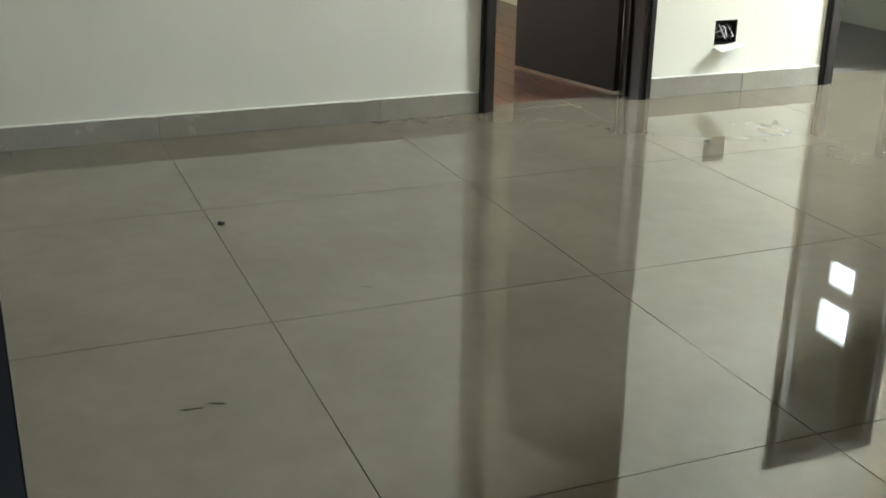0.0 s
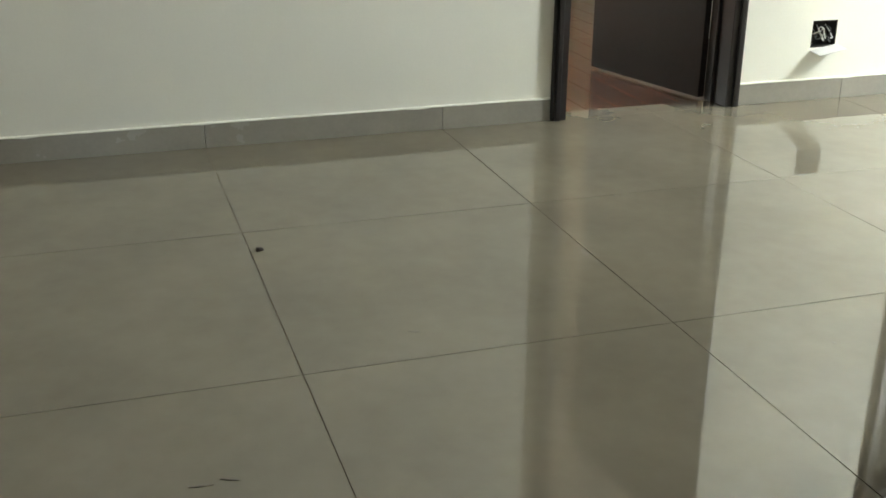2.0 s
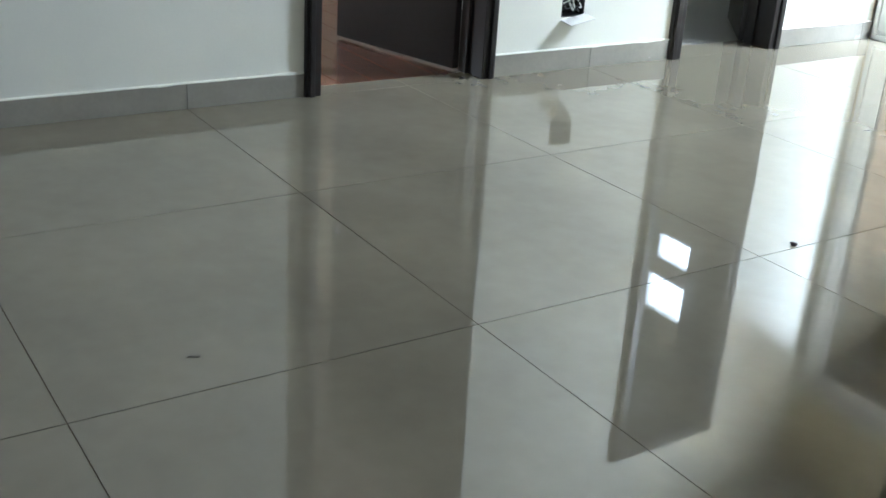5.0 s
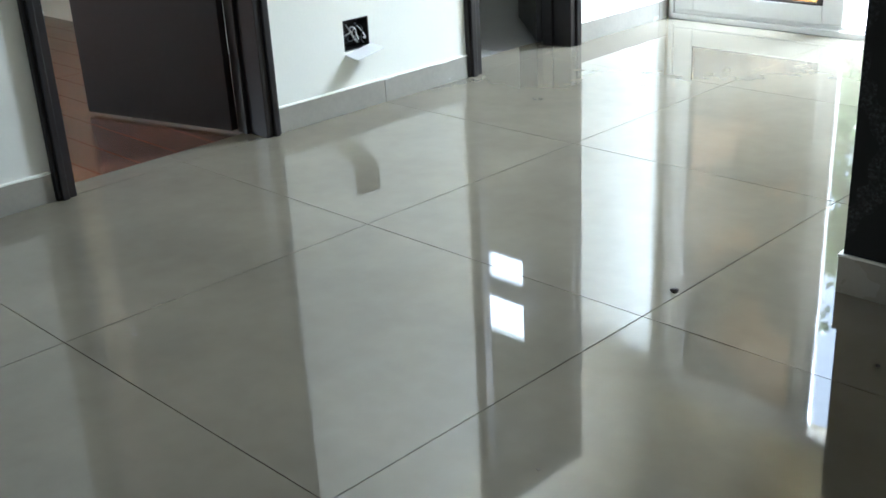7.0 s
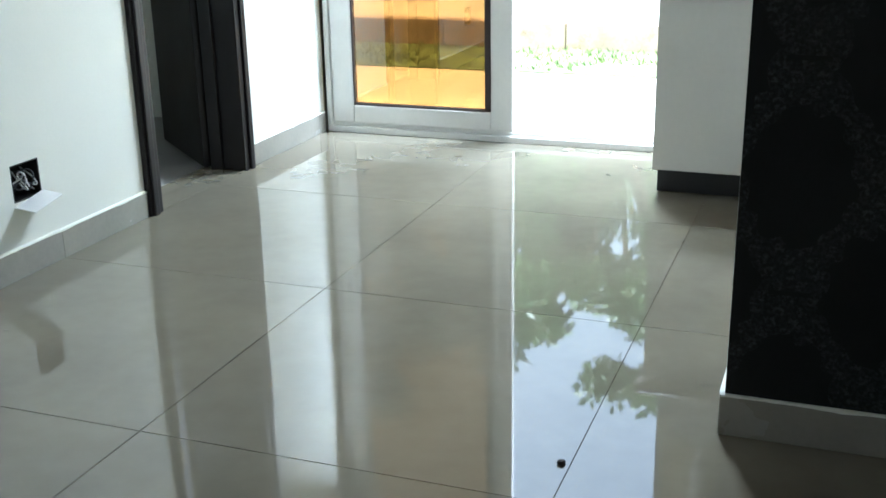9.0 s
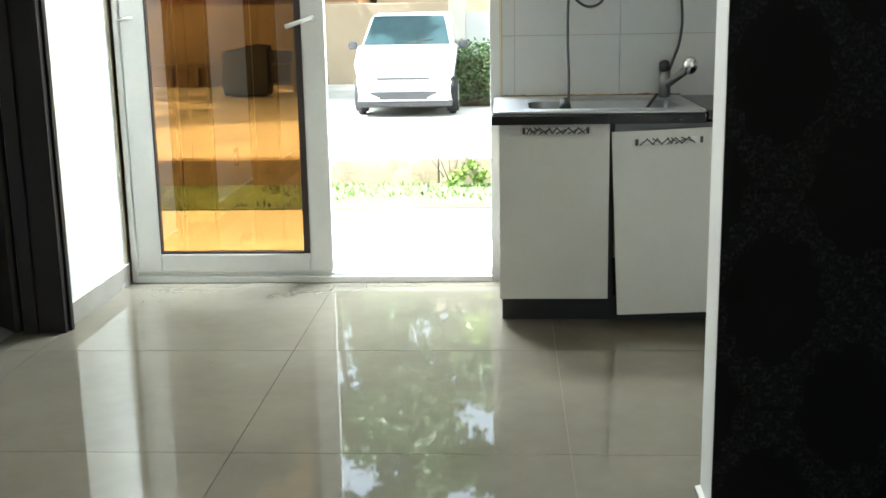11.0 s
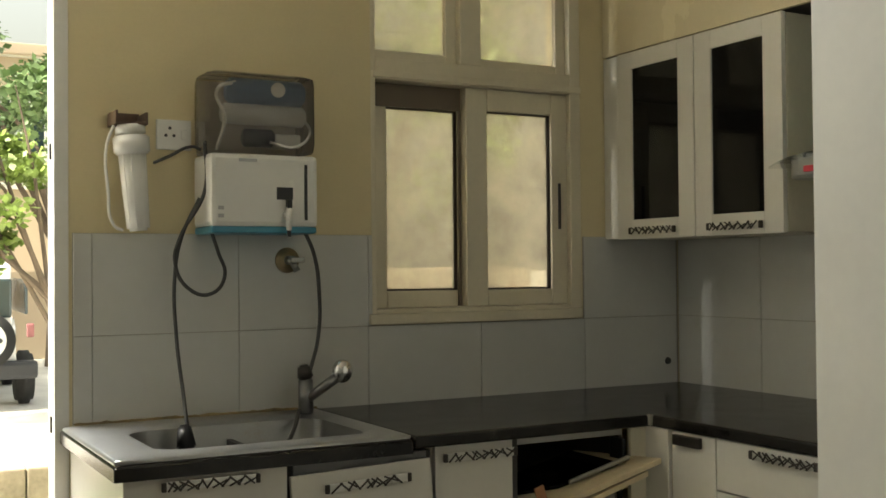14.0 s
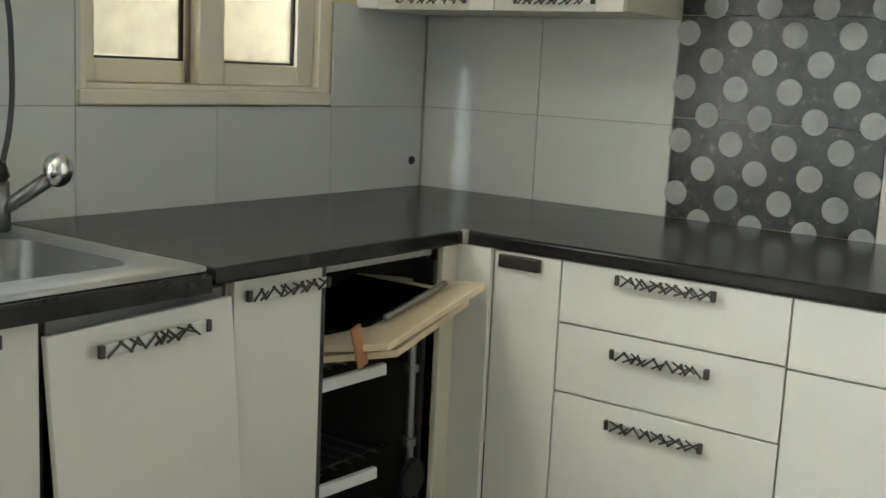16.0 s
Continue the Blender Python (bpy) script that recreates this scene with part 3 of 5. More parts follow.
handle(d, tilt @ Vector((2.464, FRONT - 0.018, 0.755)), (1, 0, 0.038), (0, -1, 0))
# narrow unit
u3 = thing("base_cabinet", "narrow ivory laminate base cabinet unit", "cabinet", (2.82, -0.4, 0), "base cabinets")
part("body", block(2.694, 2.962, FRONT + 0.022, -0.01, 0.1, KTOP, 0.002), M_LAM, u3)
d = part("door", block(2.695, 2.961, FRONT, FRONT + 0.02, 0.108, 0.832, 0.003), M_LAM, u3)
handle(d, (2.84, FRONT, 0.798), (1, 0, 0), (0, -1, 0), 0.24)
# open corner unit with dismantled fronts inside
u4 = thing("base_cabinet", "open corner cabinet unit with dismantled shelves inside", "cabinet", (3.2, -0.4, 0), "base cabinets")
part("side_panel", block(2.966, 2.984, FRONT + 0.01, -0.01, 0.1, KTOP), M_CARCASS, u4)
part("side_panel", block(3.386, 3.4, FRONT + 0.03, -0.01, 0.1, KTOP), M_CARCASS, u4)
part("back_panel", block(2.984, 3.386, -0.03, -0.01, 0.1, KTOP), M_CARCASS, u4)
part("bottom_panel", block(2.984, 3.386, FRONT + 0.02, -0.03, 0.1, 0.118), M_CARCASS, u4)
part("rail", block(2.984, 3.386, FRONT + 0.012, FRONT + 0.03, 0.81, KTOP, 0.002), M_STEEL, u4)
for i, (z, dy) in enumerate(((0.53, 0.0), (0.255, 0.02))):
    bk = part("basket", block(3.0, 3.36, FRONT + 0.1 + dy, -0.05, z + 0.02, z + 0.026), M_DARKMETAL, u4, "dark wire pull-out shelf")
    for k in range(7):
        part("wire", tube(0.003, 0.003, (3.01 + k * 0.056, FRONT + 0.06 + dy, z + 0.03), (3.01 + k * 0.056, -0.06, z + 0.03), 6), M_STEEL, bk)
    part("shelf_front", block(2.99, 3.2, FRONT + 0.012 + dy, FRONT + 0.03 + dy, z - 0.006, z + 0.024, 0.004, m=Matrix.Translation((3.1, FRONT, z)) @ Matrix.Rotation(radians(-4), 4, "Y") @ Matrix.Rotation(radians(-10), 4, "Z") @ Matrix.Translation((-3.1, -FRONT, -z))), M_UPVC, u4, "white drawer slide front")
bm = tube(0.012, 0.012, (3.365, FRONT + 0.04, 0.12), (3.357, FRONT + 0.04, 0.62), 12)
for z in (0.3, 0.5, 0.6):
    tube(0.02, 0.02, (3.36, FRONT + 0.04, z), (3.36, FRONT + 0.04, z + 0.02), 12, bm)
part("runner", bm, M_STEEL, u4)
bm = tube(0.055, 0.055, (3.35, FRONT + 0.01, 0.215), (3.35, FRONT + 0.03, 0.215), 24, bevel=0.006)
part("carousel_foot", bm, M_BLACKPL, u4)
part("hinge", block(3.37, 3.386, FRONT - 0.01, FRONT + 0.06, 0.7, 0.8, 0.006), M_BLACKPL, u4)
def loose_board(z, grow, label):
    """A board with one clipped corner, resting askew across the shelf with its outer side raised."""
    t = thing("loose_panel", label, "panel", (3.16, FRONT, z))
    pts = [(2.99, -0.66), (3.07 + grow, -0.832), (3.432 - grow, -0.845 + grow * 0.6), (3.36, -0.48), (2.99, -0.46)]
    bm = profile_slab(pts, -0.009, 0.009, 0.002)
    for v in bm.verts:
        v.co.z += z + (v.co.x - 3.10) * 0.27
    part("board", bm, M_BOARD, t)
    return t


lb = loose_board(0.652, 0.0, "dismantled ivory cabinet front lying inside the open unit")
bm = profile_slab([(2.99, -0.62), (3.12, -0.735), (3.33, -0.76), (3.33, -0.5), (2.99, -0.48)], 0.011, 0.022, 0.002)
for v in bm.verts:
    v.co.z += 0.652 + (v.co.x - 3.10) * 0.27
part("dark_glass", bm, M_BLACKGLASS, lb, "black glass inset")
bm = tube(0.008, 0.008, (3.14, -0.76, 0.69), (3.36, -0.775, 0.75), 10, bevel=0.002)
part("rail", bm, M_STEEL, lb)
loose_board(0.622, 0.035, "second dismantled ivory front under the first")
bl = part("cloth_tag", block(-0.017, 0.017, -0.004, 0.004, -0.052, 0.052, 0.003, m=Matrix.Translation((3.034, -0.774, 0.642)) @ Matrix.Rotation(radians(-18), 4, "Y")), mat("tan_strap", (0.36, 0.17, 0.08), 0.7))
tagged(bl, "short tan strap hanging over the loose panels", "strap")
# corner fillers
fl = thing("corner_filler", "ivory laminate corner filler boards with a darkened joint", "panel", (3.44, -0.75, 0))
part("board", block(3.402, 3.464, FRONT - 0.012, FRONT + 0.006, 0.1, KTOP, 0.002), M_LAMEDGE, fl)
part("board", block(3.466, 3.484, -0.836, FRONT - 0.002, 0.1, KTOP, 0.002), M_LAM, fl)
# right run
RX = 3.48
u5 = thing("base_cabinet", "narrow ivory pull-out cabinet unit by the corner", "cabinet", (3.86, -0.96, 0), "base cabinets")
part("body", block(RX + 0.022, KEAST - 0.01, -1.036, -0.838, 0.1, KTOP, 0.002), M_LAM, u5)
d = part("door", block(RX, RX + 0.02, -1.036, -0.840, 0.108, 0.832, 0.003), M_LAM, u5)
bm = block(RX - 0.018, RX - 0.002, -0.982, -0.861, 0.792, 0.826, 0.004)
part("handle", bm, M_DARKMETAL, d, "dark metal bar handle")
u6 = thing("drawer_unit", "ivory laminate drawer unit with three drawers", "cabinet", (3.86, -1.35, 0), "base cabinets")
part("body", block(RX + 0.022, KEAST - 0.01, -1.613, -1.040, 0.1, KTOP, 0.002), M_LAMEDGE, u6)
for z0, z1 in ((0.679, 0.832), (0.503, 0.675), (0.108, 0.499)):
    d = part("drawer", block(RX, RX + 0.02, -1.613, -1.040, z0, z1, 0.003), M_LAM, u6)
    handle(d, (RX, -1.322, z1 - (0.023 if z1 > 0.8 else 0.046)), (0, -1, 0), (-1, 0, 0), 0.24)
u7 = thing("drawer_unit", "ivory laminate drawer unit with wide drawers", "cabinet", (3.86, -1.95, 0), "base cabinets")
part("body", block(RX + 0.022, KEAST - 0.01, -2.3, -1.617, 0.1, KTOP, 0.002), M_LAMEDGE, u7)
for z0, z1 in ((0.675, 0.832), (0.108, 0.671)):
    d = part("drawer", block(RX, RX + 0.02, -2.3, -1.617, z0, z1, 0.003), M_LAM, u7)
    handle(d, (RX, -1.97, z1 - 0.055), (0, -1, 0), (-1, 0, 0), 0.24)
pl = thing("plinth", "black plinth under the base cabinets", "plinth", (2.6, -0.64, 0))
part("board", block(1.81, 3.56, -0.64, -0.625, 0.0, 0.1, 0.002), M_KICK, pl)
part("board", block(1.81, 1.825, -0.625, -0.01, 0.0, 0.1, 0.002), M_KICK, pl)
part("board", block(3.56, 3.575, -2.3, -0.64, 0.0, 0.1, 0.002), M_KICK, pl)


# worktops: long back run, right run, and the piece round the sink
tagged(part("worktop", profile_slab([(2.616, -0.002), (2.616, -0.752), (3.468, -0.752), (3.468, -2.32), (KEAST - 0.002, -2.32), (KEAST - 0.002, -0.002)], KTOP, 0.872, 0.008), M_GRANITE), "polished black granite worktop running round the corner", "worktop")
tagged(part("joint_filler", block(3.456, 3.474, -0.762, -0.742, KTOP + 0.004, 0.874, 0.003), M_JOINT), "pale filler in the worktop joint", "filler")
BX0, BX1, BY0, BY1 = 1.925, 2.545, -0.612, -0.18
def rounded(x0, x1, y0, y1, r, z, seg=6):
    out = []
    for cx, cy, a0 in ((x1 - r, y1 - r, 0), (x0 + r, y1 - r, 90), (x0 + r, y0 + r, 180), (x1 - r, y0 + r, 270)):
        for i in range(seg + 1):
            a = radians(a0 + 90 * i / seg)
            out.append(Vector((cx + r * math.cos(a), cy + r * math.sin(a), z)))
    return out


def loft(loops, cap=False):
    bm = bmesh.new()
    rows = [[bm.verts.new(p) for p in lp] for lp in loops]
    n = len(rows[0])
    for a, b in zip(rows, rows[1:]):
        for i in range(n):
            bm.faces.new((a[i], a[(i + 1) % n], b[(i + 1) % n], b[i]))
    if cap:
        bm.faces.new(rows[-1])
    bmesh.ops.recalc_face_normals(bm, faces=bm.faces[:])
    return bm


lp = [rounded(1.772, 2.61, -0.752, -0.002, 0.006, KTOP - 0.012), rounded(1.772, 2.61, -0.752, -0.002, 0.006, 0.856), rounded(1.777, 2.607, -0.746, -0.004, 0.006, 0.862), rounded(BX0, BX1, BY0, BY1, 0.08, 0.862), rounded(BX0, BX1, BY0, BY1, 0.08, KTOP - 0.012)]
tagged(part("worktop", loft(lp + lp[:1]), M_GRANITE), "black granite worktop cut out round the sink", "worktop")
sink = thing("kitchen_sink", "stained stainless steel sink with a broad limescaled rim", "sink", (2.2, -0.4, 0.7))
part("rim", loft([rounded(1.776, 2.612, -0.735, -0.02, 0.012, 0.864), rounded(1.776, 2.612, -0.735, -0.02, 0.012, 0.872), rounded(1.786, 2.602, -0.725, -0.03, 0.02, 0.876), rounded(BX0 - 0.02, BX1 + 0.02, BY0 - 0.02, BY1 + 0.02, 0.09, 0.874), rounded(BX0, BX1, BY0, BY1, 0.08, 0.866)]), M_RIM, sink, "grey limescaled rim", True)
part("bowl", loft([rounded(BX0, BX1, BY0, BY1, 0.08, 0.866), rounded(BX0 + 0.012, BX1 - 0.012, BY0 + 0.012, BY1 - 0.012, 0.08, 0.75), rounded(BX0 + 0.03, BX1 - 0.03, BY0 + 0.03, BY1 - 0.03, 0.07, 0.69), rounded(BX0 + 0.2, BX1 - 0.2, BY0 + 0.15, BY1 - 0.15, 0.05, 0.683)], True), M_STEEL, sink, "", True)
part("drain", tube(0.045, 0.045, (2.23, -0.4, 0.684), (2.23, -0.4, 0.692), 24, bevel=0.003), M_CHROME, sink, "", True)
tap = thing("kitchen_tap", "chrome single-lever kitchen mixer tap with a stubby spout", "tap", (2.53, -0.13, 0.875))
bm = tube(0.026, 0.024, (2.53, -0.13, 0.874), (2.53, -0.13, 0.99), 24, bevel=0.004)
part("column", bm, M_TAP, tap, "", True)
part("lever", tube(0.028, 0.02, (2.53, -0.13, 0.99), (2.522, -0.132, 1.035), 24, bevel=0.006), M_DARKMETAL, tap, "", True)
bm = tube(0.016, 0.018, (2.535, -0.14, 0.925), (2.615, -0.205, 1.0), 18, bevel=0.002)
part("spout", bm, M_TAP, tap, "", True)
bm = bmesh.new()
bmesh.ops.create_uvsphere(bm, u_segments=20, v_segments=14, radius=0.034)
bmesh.ops.transform(bm, matrix=Matrix.Translation((2.626, -0.213, 1.016)) @ Matrix.Diagonal((1, 1, 1.15, 1)), verts=bm.verts)
part("spray_head", bm, M_CHROME, tap, "", True)

# ---- water purifier, filter, socket, valve and hoses ----
RO0, RO1, ROY = 2.192, 2.55, -0.2
ro = thing("water_purifier", "wall-hung white water purifier with a smoked see-through top", "water purifier", (2.36, -0.11, 1.47))
bm = block(RO0, RO1, ROY, -0.004, 1.487, 1.72, 0.016)
body = part("tank", bm, M_WHITEPL, ro)
part("base_strip", block(RO0 + 0.004, RO1 - 0.004, ROY + 0.004, -0.004, 1.467, 1.489, 0.006), M_BLUEPL, ro, "blue base strip")
part("cover", block(RO0 - 0.004, RO1 + 0.004, ROY + 0.012, -0.004, 1.722, 1.985, 0.035), M_SMOKE, ro, "smoked see-through plastic cover")
part("backplate", block(RO0 + 0.01, RO1 - 0.01, -0.03, -0.006, 1.724, 1.97, 0.004), mat("grey_plate", (0.46, 0.42, 0.36), 0.4), ro)
part("membrane", tube(0.042, 0.042, (RO0 + 0.07, -0.14, 1.925), (RO1 - 0.03, -0.14, 1.925), 24, bevel=0.01), M_DEEPBLUE, ro, "blue filter canister", True)
part("badge", tube(0.024, 0.024, (RO1 - 0.13, -0.186, 1.93), (RO1 - 0.13, -0.18, 1.93), 20), M_WHITEPL, ro)
part("filter_body", tube(0.034, 0.034, (RO0 + 0.05, -0.15, 1.85), (RO1 - 0.03, -0.15, 1.85), 22, bevel=0.008), M_WHITEPL, ro, "white filter canister", True)
part("pump", tube(0.03, 0.03, (RO0 + 0.12, -0.15, 1.775), (RO0 + 0.22, -0.15, 1.775), 20, bevel=0.006), M_BLACKPL, ro, "", True)
part("motor", block(RO0 + 0.22, RO1 - 0.05, -0.18, -0.1, 1.745, 1.79, 0.008), M_WHITEPL, ro)
hose("tubing", [(RO0 + 0.03, -0.16, 1.73), (RO0 + 0.05, -0.18, 1.83), (RO0 + 0.03, -0.17, 1.92), (RO0 + 0.09, -0.17, 1.95)], 0.006, M_WHITEPL, ro)
hose("tubing", [(RO1 - 0.04, -0.16, 1.85), (RO1 - 0.02, -0.18, 1.8), (RO1 - 0.07, -0.19, 1.75), (RO0 + 0.2, -0.18, 1.76)], 0.005, M_WHITEPL, ro)
part("display", block(RO0 + 0.215, RO0 + 0.27, ROY - 0.004, ROY + 0.002, 1.575, 1.615, 0.002), M_BLACKPL, ro, "small black display")
part("level_slot", block(RO1 - 0.048, RO1 - 0.038, ROY - 0.003, ROY + 0.002, 1.51, 1.69, 0.001), M_BLACKPL, ro, "black level window")
part("caption_bar", block(RO0 + 0.09, RO0 + 0.15, ROY - 0.002, ROY + 0.002, 1.693, 1.703), M_STEEL, ro)
bm = bmesh.new()
for z in (1.515, 1.54):
    block(RO0 + 0.022, RO0 + 0.04, ROY - 0.002, ROY + 0.002, z, z + 0.012, 0, bm)
part("marking", bm, M_STEEL, ro)
bm = tube(0.012, 0.012, (RO0 + 0.245, ROY, 1.525), (RO0 + 0.245, ROY - 0.035, 1.525), 14, bevel=0.002)
tube(0.012, 0.009, (RO0 + 0.245, ROY - 0.03, 1.55), (RO0 + 0.245, ROY - 0.03, 1.475), 14, bm, 0.002)
tp = part("dispenser", bm, M_WHITEPL, ro, "white push tap", True)
part("lever", block(RO0 + 0.237, RO0 + 0.253, ROY - 0.042, ROY - 0.02, 1.545, 1.575, 0.003), M_BLACKPL, tp)
part("nozzle", tube(0.007, 0.006, (RO0 + 0.245, ROY - 0.03, 1.476), (RO0 + 0.245, ROY - 0.03, 1.455), 12), M_BLACKPL, tp)

bm = bmesh.new()
prev = None
for k in range(90):
    x = 1.812 + k * 0.00905
    hgt = 0.007 + 0.007 * max(0.0, noise.noise(Vector((x * 14, 0, 0)))) + 0.004 * noise.noise(Vector((x * 50, 3, 0)))
    row = [bm.verts.new(p) for p in ((x, -0.0095, 0.874 + hgt), (x, -0.016, 0.874 + hgt * 0.5), (x, -0.022 - hgt * 0.6, 0.8735))]
    if prev:
        for q in range(2):
            bm.faces.new((prev[q], row[q], row[q + 1], prev[q + 1]))
    prev = row
tagged(part("sealant_bead", bm, mat("grimy_sealant", (0.2, 0.15, 0.07), 0.7, vary=0.25, scale=20, stain=((0.06, 0.045, 0.03), 18, 0.55)), None, "", True), "grimy yellowed sealant bead behind the sink", "sealant")
ff = thing("filter_housing", "white plastic sediment filter housing on the wall", "water filter", (1.985, -0.08, 1.475))
FB, FT = Vector((1.995, -0.085, 1.475)), Vector((1.968, -0.085, 1.815))
part("bowl", tube(0.035, 0.043, FB, FB.lerp(FT, 0.72), 28, bevel=0.008), M_WHITEPL, ff, "", True)
for k in range(10):
    a = k * math.tau / 10
    o = Vector((math.cos(a), math.sin(a), 0))
    part("rib", tube(0.0022, 0.0022, FB.lerp(FT, 0.03) + o * 0.0345, FB.lerp(FT, 0.7) + o * 0.042, 5), M_WHITEPL, ff)
part("collar", tube(0.055, 0.056, FB.lerp(FT, 0.70), FB.lerp(FT, 0.87), 30, bevel=0.006), M_WHITEPL, ff, "", True)
part("cap", tube(0.047, 0.045, FB.lerp(FT, 0.87), FB.lerp(FT, 0.97), 28, bevel=0.006), M_WHITEPL, ff, "", True)
bm = block(1.922, 2.016, -0.12, -0.004, 1.803, 1.812, 0.003)
block(1.918, 1.926, -0.12, -0.004, 1.803, 1.845, 0.002, bm)
block(2.01, 2.018, -0.12, -0.004, 1.803, 1.842, 0.002, bm)
block(1.922, 2.016, -0.012, -0.004, 1.803, 1.85, 0.002, bm)
part("bracket", bm, mat("rusty_bracket", (0.12, 0.08, 0.06), 0.6, metal=0.4, vary=0.2), ff, "rusty brown wall bracket")
hose("inlet_tube", [(1.92, -0.085, 1.8), (1.9, -0.08, 1.74), (1.908, -0.06, 1.6), (1.93, -0.05, 1.49), (1.955, -0.05, 1.478)], 0.005, M_WHITEPL, ff)
so = thing("power_socket", "white wall socket with switch", "socket", (2.127, -0.01, 1.78))
part("plate", block(2.07, 2.184, -0.016, -0.002, 1.74, 1.838, 0.005), M_WHITEPL, so)
bm = bmesh.new()
for dx, dz in ((0.0, 0.02), (-0.013, -0.004), (0.013, -0.004)):
    tube(0.0055, 0.0055, (2.113 + dx, -0.0175, 1.79 + dz), (2.113 + dx, -0.0155, 1.79 + dz), 10, bm)
part("socket_hole", bm, M_BLACKPL, so)
part("switch", block(2.15, 2.17, -0.022, -0.014, 1.775, 1.805, 0.003), M_WHITEPL, so)
hose("water_tube", [(2.045, -0.08, 1.69), (2.1, -0.05, 1.715), (2.165, -0.09, 1.745), (2.19, -0.1, 1.735)], 0.005, M_CABLE, None, "grey water tube from the filter to the purifier", "tube")
vl = thing("stop_valve", "tarnished brass stop valve in the tiled wall", "valve", (2.513, -0.04, 1.38))
part("flange", tube(0.045, 0.04, (2.513, -0.008, 1.382), (2.513, -0.022, 1.382), 26, bevel=0.004), mat("tarnished_brass", (0.26, 0.21, 0.13), 0.4, metal=0.8, vary=0.2), vl, "", True)
bm = tube(0.016, 0.014, (2.513, -0.02, 1.382), (2.513, -0.075, 1.382), 16, bevel=0.003)
tube(0.011, 0.011, (2.513, -0.05, 1.382), (2.533, -0.055, 1.345), 12, bm)
part("valve_body", bm, M_STEEL, vl, "", True)
part("knob", block(2.498, 2.548, -0.09, -0.072, 1.373, 1.391, 0.005), M_STEEL, vl)
hose("drain_hose", [(2.194, -0.13, 1.76), (2.189, -0.14, 1.6), (2.114, -0.12, 1.45), (2.104, -0.1, 1.38), (2.154, -0.09, 1.29), (2.224, -0.09, 1.275), (2.269, -0.09, 1.33), (2.244, -0.1, 1.41), (2.214, -0.12, 1.49), (2.204, -0.15, 1.6)], 0.006, M_CABLE, None, "grey hose looped below the purifier", "hose")
hose("drain_hose", [(2.179, -0.12, 1.58), (2.124, -0.1, 1.45), (2.109, -0.08, 1.33), (2.102, -0.12, 1.15), (2.104, -0.2, 0.95), (2.099, -0.26, 0.85), (2.099, -0.3, 0.7)], 0.006, M_CABLE, None, "grey hose hanging down into the sink", "hose")
hose("supply_hose", [(2.535, -0.12, 1.475), (2.575, -0.1, 1.4), (2.605, -0.07, 1.27), (2.6, -0.07, 1.12), (2.565, -0.09, 1.02), (2.535, -0.1, 0.94)], 0.0065, M_CABLE, None, "grey supply hose running to the tap", "hose")
hose("sink_hose", [(2.49, -0.17, 0.89), (2.44, -0.25, 0.84), (2.36, -0.33, 0.76), (2.33, -0.36, 0.7)], 0.007, M_CABLE, None, "dark hose lying in the sink bowl", "hose")
dc = thing("drain_weight", "dark rubber plug at the hose end in the sink", "plug", (2.085, -0.28, 0.82))
part("plug", tube(0.02, 0.03, (2.085, -0.265, 0.885), (2.085, -0.29, 0.82), 16, bevel=0.006), M_BLACKPL, dc, "", True)

# ---- wall cabinets, loft and hood ----
UX = 3.86
uc = thing("wall_cabinet", "ivory wall cabinet with two black-glazed doors", "cabinet", (4.05, -0.5, 1.46), "wall cabinets")
part("body", block(UX + 0.022, KEAST - 0.002, -0.955, -0.004, 1.46, 2.178, 0.002), M_LAMEDGE, uc)
part("filler", block(UX + 0.004, UX + 0.022, -0.093, -0.004, 1.46, 2.178, 0.002), M_LAM, uc)
for y0, y1 in ((-0.533, -0.097), (-0.955, -0.537)):
    bm = bmesh.new()
    fw, top, bot = 0.085, 0.066, 0.075
    for a0, a1, z0, z1 in ((y0, y0 + fw, 1.456, 2.18), (y1 - fw, y1, 1.456, 2.18), (y0 + fw, y1 - fw, 1.456, 1.456 + bot), (y0 + fw, y1 - fw, 2.18 - top, 2.18)):
        block(UX, UX + 0.02, a0, a1, z0, z1, 0.003, bm)
    d = part("door", bm, M_LAM, uc)
    part("glass", block(UX + 0.008, UX + 0.013, y0 + fw, y1 - fw, 1.456 + bot, 2.18 - top), M_BLACKGLASS, d, "black glass")
    handle(d, (UX, (y0 + y1) / 2, 1.487), (0, -1, 0), (-1, 0, 0), 0.25)
lf = thing("loft_box", "cream boxed-in loft above the wall cabinets", "loft", (4.05, -1.2, 2.2))
part("front", block(UX + 0.0, UX + 0.02, -2.45, -0.004, 2.184, 2.66, 0.002), mat("cream_laminate", (0.66, 0.58, 0.40), 0.25, vary=0.03), lf)
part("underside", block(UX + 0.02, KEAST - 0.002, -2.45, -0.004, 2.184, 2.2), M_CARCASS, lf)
part("top", block(UX + 0.02, KEAST - 0.002, -2.45, -0.004, 2.64, 2.66), M_LAMEDGE, lf)

